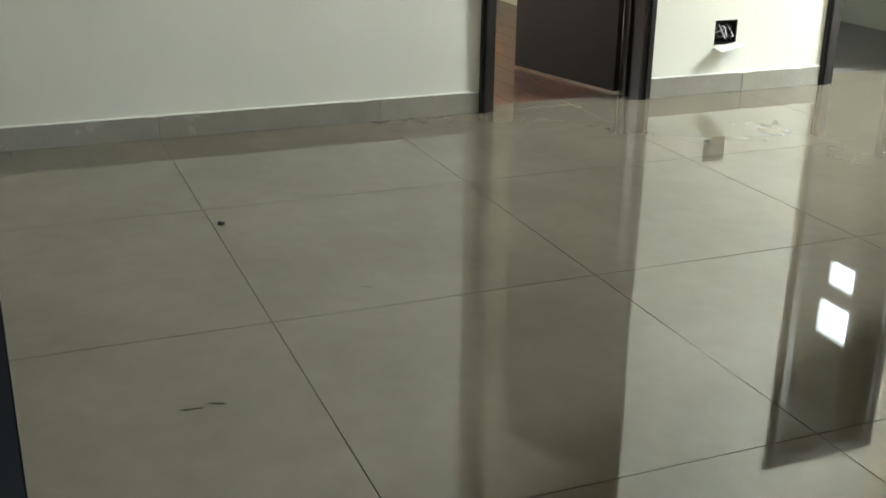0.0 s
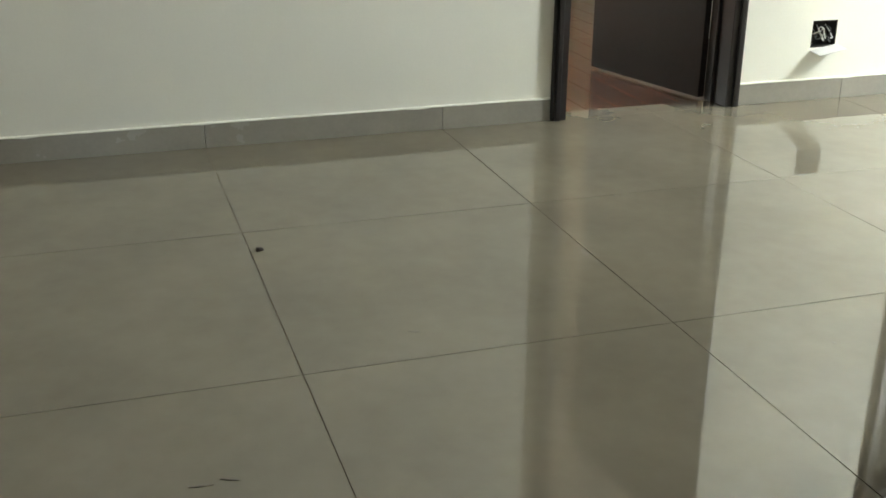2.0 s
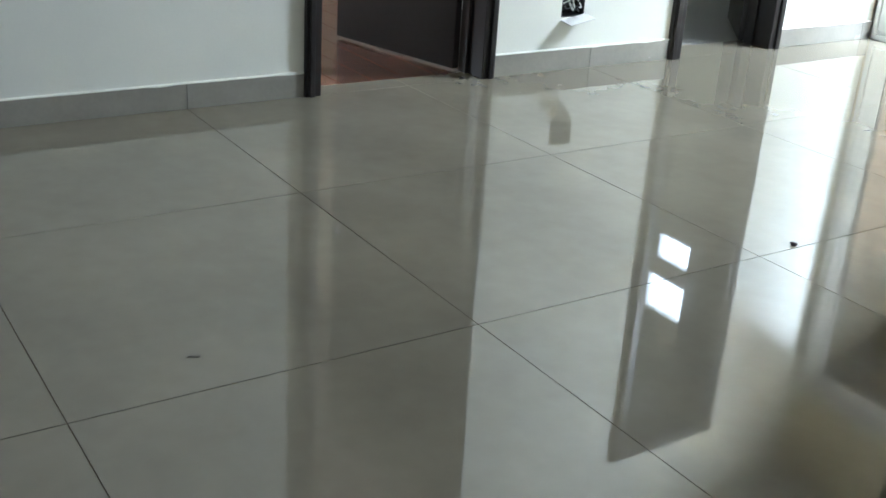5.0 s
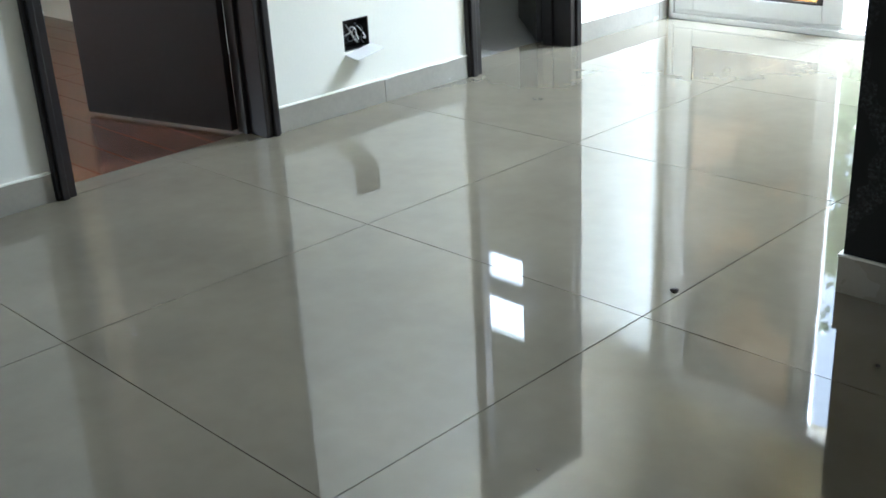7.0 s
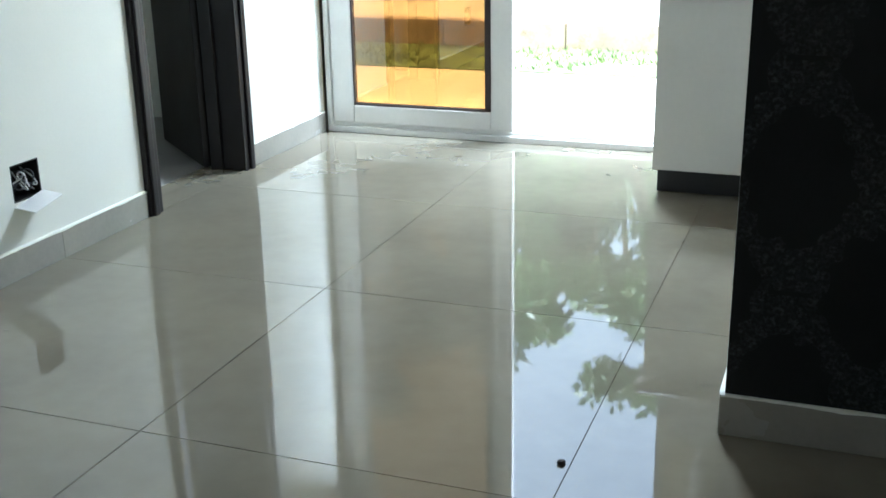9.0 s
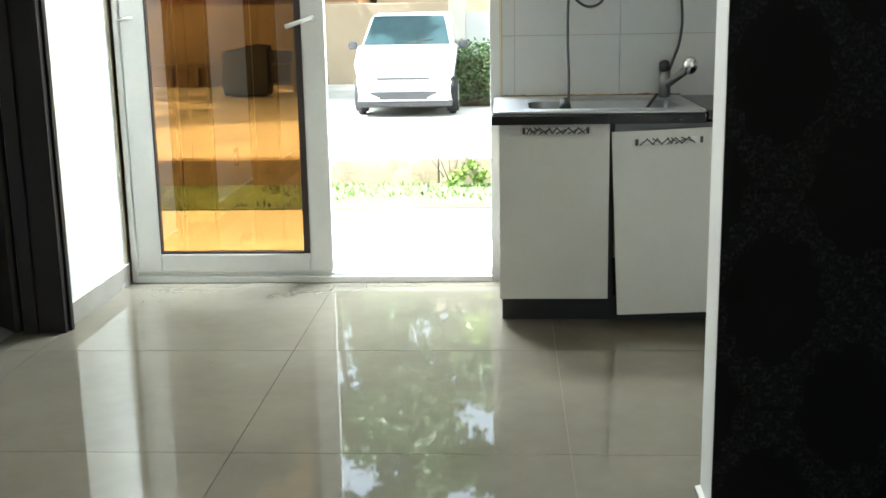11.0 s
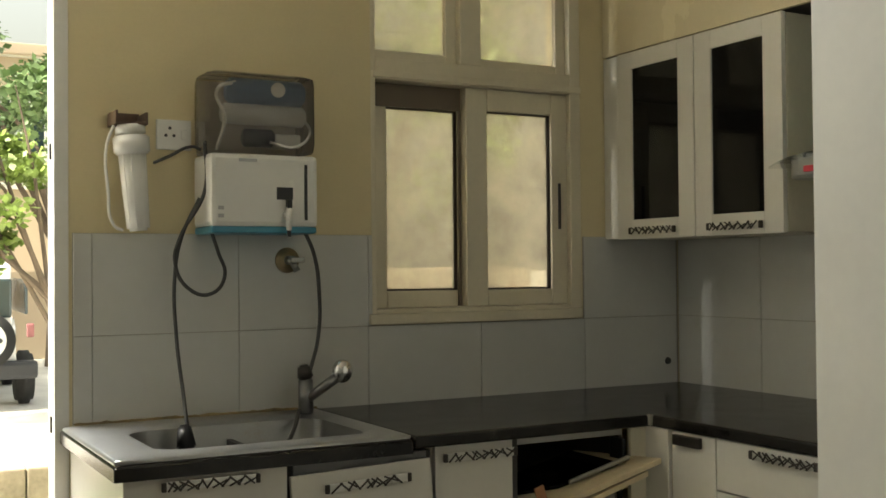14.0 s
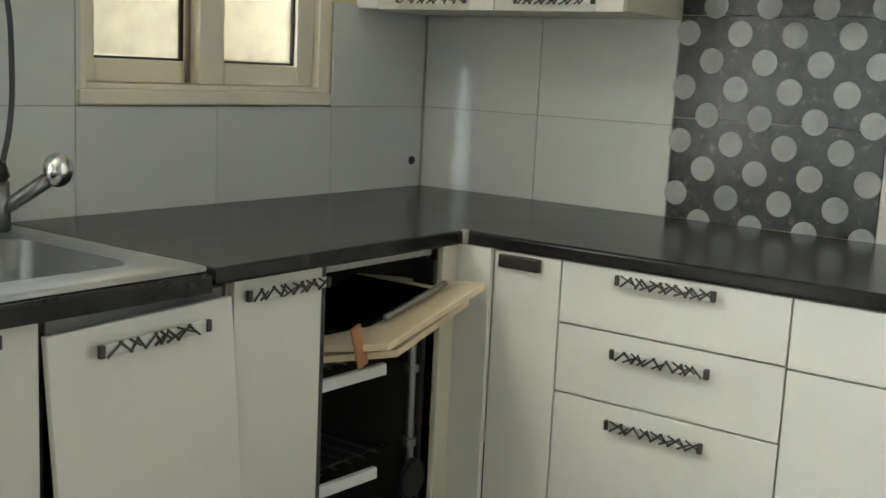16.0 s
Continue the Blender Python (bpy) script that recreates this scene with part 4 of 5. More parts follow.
HY0, HY1 = -1.68, -0.99
hd = thing("cooker_hood", "steel cooker hood with a curved glass canopy and teal duct cover", "cooker hood", (4.0, -1.33, 1.62))
bm = bmesh.new()
rows = []
N = 14
for k in range(2):
    for i in range(N + 1):
        s = i / N
        y = HY1 + (HY0 - HY1) * s
        edge = math.sin(math.pi * s)
        rows.append((3.70 + 0.06 * (1 - edge), y, 1.685 - 0.028 * (1 - edge) ** 2 + 0.006 * k))
for i in range(N):
    q = []
    for k in range(2):
        q += [bm.verts.new(rows[k * (N + 1) + i]), bm.verts.new(rows[k * (N + 1) + i + 1])]
    back = [bm.verts.new((KEAST - 0.01, v.co.y, v.co.z + 0.02)) for v in q]
    bm.faces.new((q[0], q[1], back[1], back[0]))
    bm.faces.new((q[2], q[3], back[3], back[2]))
    bm.faces.new((q[0], q[1], q[3], q[2]))
bmesh.ops.remove_doubles(bm, verts=bm.verts, dist=1e-4)
part("canopy", bm, M_CLEAR, hd, "curved clear glass canopy", True)
part("body", block(3.78, KEAST - 0.004, -1.62, -1.06, 1.617, 1.69, 0.012), M_STEEL, hd, "brushed steel body")
bm = block(3.772, 3.784, -1.54, -1.10, 1.625, 1.682, 0.004)
bd = part("control_strip", bm, M_STEEL, hd)
bm = bmesh.new()
for i in range(5):
    block(3.768, 3.774, -1.285 - i * 0.02, -1.271 - i * 0.02, 1.648, 1.662, 0.001, bm)
part("button", bm, M_BLACKPL, bd)
part("lamp_cap", block(3.768, 3.774, -1.165, -1.125, 1.636, 1.656, 0.003), M_RED, bd)
part("lamp_lens", block(3.767, 3.774, -1.189, -1.168, 1.636, 1.658, 0.003), M_BLACKPL, bd)
part("duct_cover", block(3.96, KEAST - 0.003, -1.5, -1.1, 1.69, 2.182, 0.006), M_TEAL, hd, "duct cover in teal protective film")

# ---- splashback ----
bm = block(1.81, KEAST - 0.006, -0.004, -0.001, 0.86, 1.149)
block(1.81, 2.834, -0.004, -0.001, 1.149, 1.47, 0, bm)
block(3.752, KEAST - 0.006, -0.004, -0.001, 1.149, 1.47, 0, bm)
tw = tagged(part("splashback_bed", bm, M_JOINT), "white glazed splashback tiles with grimy joints behind the sink", "splashback", kind="structure")
te = tagged(part("splashback_bed", block(KEAST - 0.004, KEAST - 0.001, -0.955, -0.006, 0.86, 1.47), M_JOINT), "white glazed splashback tiles by the corner", "splashback", kind="structure")


def splash(host, axis, a0, a1, starts, rows):
    for z0, z1 in rows:
        for p, q in zip(starts, starts[1:]):
            s, e = max(a0, p) + 0.0012, min(a1, q) - 0.0012
            if e - s < 0.01:
                continue
            if axis == "x":
                segs = [(s, e)]
                if z1 > 1.2 and e > 2.83 and s < 3.752:
                    segs = [(a, b) for a, b in ((s, min(e, 2.833)), (max(s, 3.753), e)) if b - a > 0.01]
                for a, b in segs:
                    part("tile", block(a, b, -0.009, -0.003, z0 + 0.0012, z1 - 0.0012, 0.0012), M_TILEW, host)
            else:
                part("tile", block(KEAST - 0.009, KEAST - 0.003, s, e, z0 + 0.0012, z1 - 0.0012, 0.0012), M_TILEW, host)


splash(tw, "x", 1.812, KEAST - 0.008, [1.40, 1.869, 2.343, 2.817, 3.28, 3.756, 4.224, 4.7], [(0.868, 1.148), (1.148, 1.47)])
splash(te, "y", -0.953, -0.012, [-0.953, -0.477, -0.006], [(0.868, 1.148), (1.148, 1.46)])
bd = thing("dotted_panel", "black mottled tile panel with rows of grey discs", "tile panel", (KEAST, -1.27, 0.87), kind="structure")
for k in range(3):
    z0, z1 = 0.872 + k * 0.3, min(0.872 + (k + 1) * 0.3, 2.13)
    part("tile", block(KEAST - 0.010, KEAST - 0.001, -1.572, -0.957, z0 + 0.001, z1 - 0.001, 0.0012), M_DOTTILE, bd)
for r in range(12):
    for c in range(5):
        y = -1.061 - c * 0.159 + (0.0795 if r % 2 else 0)
        z = 0.8695 + r * 0.0788
        if y < -1.54 or z > 1.74:
            continue
        part("disc", tube(0.037, 0.036, (KEAST - 0.010, y, z), (KEAST - 0.0125, y, z), 24), M_DOT, bd)
splash(te, "y", -2.49, -1.574, [-2.49, -2.04, -1.574], [(0.868, 1.148), (1.148, 1.46)])
pg = thing("pipe_stub", "small dark plugged pipe hole in the tiles", "pipe stub", (4.172, -0.01, 0.96))
part("plug", tube(0.016, 0.012, (4.172, -0.008, 0.962), (4.172, -0.02, 0.962), 14, bevel=0.003), M_BLACKPL, pg)

# ---- outdoors ----
M_TERR = mat("terrace_paving", (0.68, 0.66, 0.6), 0.6, vary=0.08, fine=40, bump=0.1)
M_GROUND = mat("concrete_yard", (0.60, 0.58, 0.53), 0.85, vary=0.08, scale=1.5, fine=40, bump=0.2)
M_GRASS = mat("lawn_soil", (0.09, 0.14, 0.04), 0.9, vary=0.3, scale=3, fine=30, bump=0.5)
M_KERB = mat("stained_kerb_stone", (0.34, 0.27, 0.20), 0.85, vary=0.2, scale=4, fine=30, bump=0.3, stain=((0.14, 0.09, 0.06), 3, 0.55))
M_BUILD = mat("beige_render", (0.52, 0.42, 0.30), 0.8, vary=0.06, scale=1)
M_BUILD2 = mat("ochre_render", (0.45, 0.28, 0.15), 0.8, vary=0.08, scale=1)
M_LEAF = mat("leaf_green", (0.1, 0.16, 0.055), 0.5, vary=0.35, scale=1.2, fine=9, bump=0)
M_LEAFL = mat("bright_leaf", (0.2, 0.28, 0.06), 0.5, vary=0.35, scale=1.2, fine=9, bump=0)
M_BARK = mat("bark", (0.12, 0.09, 0.06), 0.9, vary=0.2, bump=0.4)
M_CARW = mat("white_car_paint", (0.74, 0.74, 0.73), 0.15, vary=0.01, bump=0, coat=0.5)
M_CARGL = mat("car_glass", (0.03, 0.05, 0.055), 0.05, bump=0)
M_TYRE = mat("tyre_rubber", (0.02, 0.02, 0.02), 0.8)
M_CARDK = mat("dark_trim", (0.03, 0.032, 0.035), 0.5)
M_TAIL = mat("tail_lamp_red", (0.3, 0.12, 0.12), 0.25)
GZ = -0.33
tagged(part("ground", block(-400, 400, -400, 600, GZ - 0.3, GZ), M_GROUND), "pale sunlit concrete yard and road", "ground", kind="structure")
tr = tagged(part("terrace", block(-1.5, 4.6, 0.23, 1.15, GZ, -0.03, 0.004), M_TERR), "pale paved terrace step outside the sliding door", "terrace", kind="structure")
tagged(part("lawn", block(-30, 30, 3.75, 5.0, GZ - 0.02, GZ + 0.012), M_GRASS), "strip of rough green lawn", "lawn", kind="structure")
kb = thing("kerb", "low stained stone kerb wall along the lawn", "kerb", (0, 5.1, GZ), kind="structure")
for i in range(-10, 11):
    part("kerb_stone", block(i * 1.2 + 0.004, i * 1.2 + 1.196, 5.0, 5.2, GZ, GZ + 0.25, 0.015), M_KERB, kb)
rg = random.Random(11)
me = bpy.data.meshes.new("grass")
vs, fs = [], []
for i in range(5200):
    x, y, h, a = rg.uniform(-5, 5), rg.uniform(3.8, 4.97), rg.uniform(0.02, 0.075), rg.uniform(0, 6.28)
    if noise.noise(Vector((x * 0.9, y * 1.4, 3))) < -0.12:
        continue
    dx, dy, b = math.cos(a) * 0.012, math.sin(a) * 0.012, len(vs)
    vs += [(x - dx, y - dy, GZ), (x + dx, y + dy, GZ), (x + dy * 3, y + dx * 3, GZ + h)]
    fs.append((b, b + 1, b + 2))
me.from_pydata(vs, [], fs)
me.materials.append(mat("dry_grass", (0.17, 0.21, 0.08), 0.8, vary=0.3, scale=1.5, fine=12, bump=0))
tagged(new("grass", me), "rough tufted green grass", "grass", kind="stuff")


def leaves(name, material, parent, clumps, count, size, seed):
    """Many small folded leaves scattered in uneven clumps (x, y, z, radius)."""
    r = random.Random(seed)
    off = BASE[parent]
    vs, fs = [], []
    for i in range(count):
        cx, cy, cz, cr = clumps[r.randrange(len(clumps))]
        d = Vector((r.gauss(0, 1), r.gauss(0, 1), r.gauss(0, 1))).normalized() * cr * (r.random() ** 0.45)
        p = Vector((cx, cy, cz)) + Vector((d.x, d.y, d.z * 0.8)) - off
        a = Vector((r.gauss(0, 1), r.gauss(0, 1), r.gauss(0, 0.6))).normalized() * size * r.uniform(0.6, 1.3)
        s = a.cross(Vector((r.gauss(0, 1), r.gauss(0, 1), r.gauss(0, 1)))).normalized() * a.length * 0.32
        b = len(vs)
        vs += [p, p + a * 0.5 + s, p + a, p + a * 0.5 - s]
        fs.append((b, b + 1, b + 2, b + 3))
    me = bpy.data.meshes.new(name)
    me.from_pydata(vs, [], fs)
    me.materials.append(material)
    ob = new(name, me)
    ob.parent = parent
    return ob


def tree(x, y, h, spread, seed, material, count, size, label, bare=0.35):
    r = random.Random(seed)
    t = thing("tree", label, "tree", (x, y, GZ))
    rad = max(0.03, h * 0.015)
    bm = tube(rad * 1.5, rad, (x, y, GZ), (x + 0.1, y, GZ + h * bare), 12)
    clumps = []
    for i in range(9):
        a, up = i * 2.4 + r.random(), r.uniform(0.45, 0.98)
        e = Vector((x + math.cos(a) * spread * r.uniform(0.35, 0.9), y + math.sin(a) * spread * r.uniform(0.35, 0.9), GZ + h * up))
        s = Vector((x + 0.1, y, GZ + h * bare * r.uniform(0.75, 1.0)))
        mid = s.lerp(e, 0.5) + Vector((0, 0, 0.1 * h))
        tube(rad * 0.6, rad * 0.35, s, mid, 8, bm)
        tube(rad * 0.35, rad * 0.12, mid, e, 7, bm)
        for k in range(5):
            clumps.append((e.x + r.gauss(0, spread * 0.22), e.y + r.gauss(0, spread * 0.22), e.z + r.gauss(0, h * 0.06), spread * r.uniform(0.14, 0.3)))
    part("trunk", bm, M_BARK, t)
    leaves("crown", material, t, clumps, count, size, seed + 1)
    return t


tree(-1.7, 15.2, 10.2, 3.0, 21, M_LEAF, 24000, 0.2, "broad dark green tree above the parked cars")
tree(-6.5, 17.5, 8.0, 3.6, 22, M_LEAF, 12000, 0.18, "broad dark green tree beyond the yard")
tree(4.6, 17.0, 7.0, 3.2, 23, M_LEAF, 14000, 0.17, "broad dark green tree beyond the yard")
yt = thing("tree", "young tree with drooping bright green leaves beside the cars", "tree", (3.45, 9.6, GZ))
bm = tube(0.07, 0.05, (3.45, 9.6, GZ), (3.35, 9.6, 1.1), 12)
clumps = []
rt = random.Random(24)
for ex, ey, ez in ((1.45, 9.4, 2.3), (1.8, 9.6, 1.7), (2.3, 9.3, 2.8), (1.75, 9.8, 3.1), (2.6, 9.6, 2.1), (3.0, 9.9, 3.5), (3.9, 9.5, 3.0), (4.3, 9.9, 2.4), (2.2, 9.5, 3.7)):
    s0, e = Vector((3.35, 9.6, rt.uniform(0.7, 1.1))), Vector((ex, ey, ez))
    mid = s0.lerp(e, 0.5) + Vector((0, 0, 0.35))
    tube(0.03, 0.02, s0, mid, 8, bm)
    tube(0.02, 0.006, mid, e, 7, bm)
    for k in range(6):
        t = rt.uniform(0.35, 1.1)
        q = mid.lerp(e, t)
        clumps.append((q.x + rt.gauss(0, 0.16), q.y + rt.gauss(0, 0.2), q.z - rt.random() * 0.55, rt.uniform(0.14, 0.3)))
part("trunk", bm, M_BARK, yt)
leaves("crown", M_LEAFL, yt, clumps, 7000, 0.12, 25)
tree(9.5, 14.0, 7.0, 3.0, 26, M_LEAFL, 9000, 0.17, "leafy tree beside the yard wall")
tree(-2.3, 16.9, 6.2, 3.0, 27, M_LEAF, 14000, 0.16, "spreading dark green tree behind the parked cars", 0.5)
hg = thing("hedge", "clipped dark green hedge between the parked cars", "hedge", (1.75, 13.2, GZ))
part("twig_core", block(0.9, 2.6, 13.1, 13.3, GZ, GZ + 0.8, 0.05), M_BARK, hg)
leaves("foliage", M_LEAF, hg, [(0.9 + 0.17 * i, 13.15, GZ + 0.25 + 0.3 * (k % 3), 0.3) for i in range(11) for k in range(3)], 7000, 0.07, 31)
wd = thing("weed", "spindly weed at the kerb", "plant", (1.32, 4.85, GZ))
leaves("foliage", M_LEAFL, wd, [(1.32 + 0.06 * i, 4.85, GZ + 0.07 + 0.04 * (i % 4), 0.07) for i in range(6)], 420, 0.05, 33)
bm = bmesh.new()
for i in range(6):
    tube(0.006, 0.003, (1.32, 4.85, GZ), (1.1 + 0.1 * i, 4.85, GZ + 0.32), 6, bm)
part("stem", bm, M_BARK, wd)


def building(x0, x1, y, h, storeys, material, label, openings):
    b = thing("building", label, "building", ((x0 + x1) / 2, y, GZ))
    part("wall", block(x0, x1, y, y + 6, GZ, GZ + h), material, b)
    part("roof", block(x0 - 0.2, x1 + 0.2, y - 0.25, y + 6.2, GZ + h, GZ + h + 0.25, 0.02), M_BUILD, b)
    bm = bmesh.new()
    for s in range(storeys + 1):
        block(x0, x1, y - 0.08, y, GZ + 0.55 + s * 3.0, GZ + 0.7 + s * 3.0, 0.01, bm)
    part("band", bm, M_WALL, b)
    for ox, oz, ow, oh in openings:
        w = part("window", block(ox, ox + ow, y - 0.03, y + 0.02, GZ + oz, GZ + oz + oh), M_CARGL, b)
        bm = bmesh.new()
        for a0, a1, c0, c1 in ((ox - 0.06, ox, oz - 0.06, oz + oh + 0.06), (ox + ow, ox + ow + 0.06, oz - 0.06, oz + oh + 0.06), (ox, ox + ow, oz + oh, oz + oh + 0.06), (ox, ox + ow, oz - 0.06, oz)):
            block(a0, a1, y - 0.07, y, GZ + c0, GZ + c1, 0.005, bm)
        part("frame", bm, M_UPVC, w)
    return b


building(-16, -1.6, 21, 3.1, 0, M_BUILD2, "low ochre outbuilding across the yard", [])
tagged(part("ledge", block(-16, -1.6, 20.9, 21.0, 1.33, 1.42, 0.01), M_BUILD), "pale ledge along the ochre wall", "ledge")
pb = thing("planter", "dark bowl planter with trailing plants on the ochre wall", "planter", (-4.25, 20.75, 1.6))
bm = bmesh.new()
bmesh.ops.create_cone(bm, cap_ends=True, segments=24, radius1=0.22, radius2=0.53, depth=0.36)
bmesh.ops.bevel(bm, geom=[e for e in bm.edges if e.calc_length() < 0.2], offset=0.03, segments=2, affect="EDGES")
bmesh.ops.transform(bm, matrix=Matrix.Translation((-4.25, 20.7, 1.8)) @ Matrix.Diagonal((1, 0.5, 1, 1)), verts=bm.verts)
part("bowl", bm, M_CARDK, pb, "", True)
leaves("foliage", M_LEAFL, pb, [(-4.65 + 0.16 * i, 20.7, 2.02 + 0.03 * (i % 3), 0.12) for i in range(6)], 500, 0.09, 41)
tree(-6.4, 13.4, 8.5, 3.3, 28, M_LEAF, 15000, 0.2, "broad dark green tree shading the yard")
tree(-4.4, 26.5, 9.0, 4.4, 29, M_LEAF, 15000, 0.26, "tall dark green tree behind the ochre wall", 0.25)
bc = thing("scooter", "scooter under a dark fabric cover in the yard", "scooter", (-3.1, 15.8, GZ))
bm = block(-3.53, -2.63, 15.55, 16.05, GZ + 0.03, 0.63, 0.09)
bmesh.ops.subdivide_edges(bm, edges=bm.edges[:], cuts=3, use_grid_fill=True)
for v in bm.verts:
    top = max(0.0, v.co.z + 0.1)
    v.co.z -= top * 0.35 * max(0.0, (-3.0 - v.co.x))
    v.co += Vector((0.05, 0.05, 0.04)) * noise.noise(v.co * 4)
part("cover", bm, M_CARDK, bc, "dark fabric cover", True)
bn = thing("bench", "low concrete bench by the yard wall", "bench", (-4.8, 18.6, GZ))
part("seat", block(-5.9, -4.25, 18.4, 18.8, 0.08, 0.16, 0.015), M_KERB, bn)
for x in (-5.4, -4.83):
    part("leg", block(x - 0.06, x + 0.06, 18.45, 18.75, GZ, 0.08, 0.01), M_KERB, bn)
building(-1.4, 14, 23, 6.6, 2, M_BUILD, "two-storey beige house across the yard", [(3.0, 1.2, 1.4, 1.3), (7, 1.2, 1.4, 1.3), (0.3, 4.2, 1.4, 1.3), (4, 4.2, 1.4, 1.3), (8, 4.2, 1.4, 1.3)])
yw = thing("yard_wall", "cream rendered yard wall with a wide pale gate", "wall", (0, 19, GZ))
part("wall", block(-14, 0.6, 18.9, 19.1, GZ, GZ + 1.7, 0.02), M_BUILD, yw)
part("wall", block(3.4, 16, 18.9, 19.1, GZ, GZ + 1.7, 0.02), M_BUILD, yw)
part("pillar", block(0.6, 0.95, 18.8, 19.15, GZ, GZ + 2.1, 0.02), M_WALL, yw)
part("pillar", block(3.05, 3.4, 18.8, 19.15, GZ, GZ + 2.1, 0.02), M_WALL, yw)
part("gate", block(0.95, 3.05, 18.95, 19.0, GZ + 0.05, GZ + 1.5, 0.01), M_CARW, yw)


def wheel(parent, c, r, w, axis, hub):
    a = Vector(axis).normalized()
    c = Vector(c)
    ty = part("wheel", tube(r, r, c - a * w / 2, c + a * w / 2, 32, bevel=w * 0.22), M_TYRE, parent, "", True)
    bm = tube(r * 0.68, r * 0.66, c + a * w * 0.42, c + a * w * 0.54, 28, bevel=0.008)
    part("rim", bm, hub, ty)
    u = a.orthogonal().normalized()
    v = a.cross(u)
    for i in range(8):
        t = 2 * math.pi * i / 8
        p = c + a * w * 0.545 + (u * math.cos(t) + v * math.sin(t)) * r * 0.45
        part("hub_hole", tube(r * 0.09, r * 0.09, p, p + a * 0.004, 10), M_CARDK, ty)


def car_body(profile, half, taper):
    """Shell swept across the car from a side outline (along, up), drawn in above the waist."""
    bm = bmesh.new()
    loops = []
    for s in (-1.0, -0.93, -0.6, 0, 0.6, 0.93, 1.0):
        row = []
        for a, z in profile:
            k = half * s * (1 - taper * max(0.0, z - 0.85))
            inset = 0.05 if abs(s) == 1.0 else 0.0
            k *= 1 - 0.16 * max(0.0, (abs(a) - 1.15) / 0.65) ** 2
            row.append(bm.verts.new((k, a * (1 - inset * 0.4), z - inset * 0.3 * (z > 0.6))))
        loops.append(row)
    for p, q in zip(loops, loops[1:]):
        for i in range(len(profile)):
            j = (i + 1) % len(profile)
            bm.faces.new((p[i], p[j], q[j], q[i]))
    bm.faces.new(loops[0])
    bm.faces.new(loops[-1][::-1])
    bmesh.ops.recalc_face_normals(bm, faces=bm.faces[:])
    return bm


def moved(bm, m):
    bmesh.ops.transform(bm, matrix=m, verts=bm.verts)
    return bm


# hatchback, its nose towards the house
car = thing("car", "white parked hatchback seen from its front", "car", (0.30, 11.2, GZ))
mc = Matrix.Translation((0.30, 13.1, GZ))
part("body", moved(car_body([(-1.70, 0.2), (-1.79, 0.32), (-1.8, 0.5), (-1.72, 0.66), (-1.5, 0.8), (-1.02, 1.04), (1.6, 1.04), (1.72, 0.6), (1.65, 0.2)], 0.8, 0.25), mc), M_CARW, car, "", True)
part("cabin", moved(car_body([(-1.12, 0.98), (-0.46, 1.46), (0.2, 1.54), (1.1, 1.49), (1.62, 1.0)], 0.74, 0.3), mc), M_CARW, car, "", True)
bm = bmesh.new()
q = [bm.verts.new(mc @ Vector(p)) for p in ((-0.66, -1.08, 1.04), (0.66, -1.08, 1.04), (0.55, -0.49, 1.455), (-0.55, -0.49, 1.455))]
f = bm.faces.new(q)
bmesh.ops.translate(bm, verts=bm.verts, vec=(0, -0.012, 0.012))
r = bmesh.ops.extrude_face_region(bm, geom=[f])
bmesh.ops.translate(bm, verts=[v for v in r["geom"] if isinstance(v, bmesh.types.BMVert)], vec=(0, -0.012, 0.012))
part("windscreen", bm, M_CARGL, car, "dark windscreen")
bm = block(-0.5, 0.5, -1.825, -1.76, 0.27, 0.39, 0.03, m=mc)
for v in bm.verts:
    if v.co.z < GZ + 0.33:
        v.co.x = 0.30 + (v.co.x - 0.30) * 0.72
part("grille", bm, M_CARDK, car, "black lower grille")
part("grille", block(-0.4, 0.4, -1.82, -1.77, 0.565, 0.6, 0.012, m=mc), M_CARDK, car)
part("number_plate", block(-0.26, 0.26, -1.83, -1.79, 0.42, 0.52, 0.004, m=mc), M_WHITEPL, car)
bm = bmesh.new()
for s2 in (-1, 1):
    tube(0.008, 0.008, mc @ Vector((s2 * 0.05, -1.1, 1.055)), mc @ Vector((s2 * 0.05 + 0.35, -1.02, 1.14)), 6, bm)
part("wiper", bm, M_CARDK, car)
part("sill", block(-0.72, 0.72, -1.74, -1.66, 0.17, 0.25, 0.02, m=mc), M_CARDK, car)
for s in (-1, 1):
    for nm, rx, rz, dy, mm in (("headlight_surround", 0.15, 0.1, -1.66, M_CARDK), ("headlight", 0.12, 0.075, -1.70, M_CHROME)):
        bm = bmesh.new()
        bmesh.ops.create_uvsphere(bm, u_segments=18, v_segments=10, radius=1.0)
        bmesh.ops.transform(bm, matrix=mc @ Matrix.Translation((s * 0.6, dy, 0.52)) @ Matrix.Rotation(radians(s * 18), 4, "Y") @ Matrix.Diagonal((rx, 0.07, rz, 1)), verts=bm.verts)
        part(nm, bm, mm, car, "", True)
    part("mirror", block(s * 0.86 - 0.07, s * 0.86 + 0.07, -0.85, -0.75, 0.98, 1.1, 0.03, m=mc), M_CARDK, car)
    for a in (-1.12, 1.15):
        wheel(car, mc @ Vector((s * 0.7, a, 0.28)), 0.28, 0.17, (s, 0, 0), M_STEEL)
part("underbody", block(-0.7, 0.7, -1.6, 1.6, 0.14, 0.3, 0.03, m=mc), M_CARDK, car)

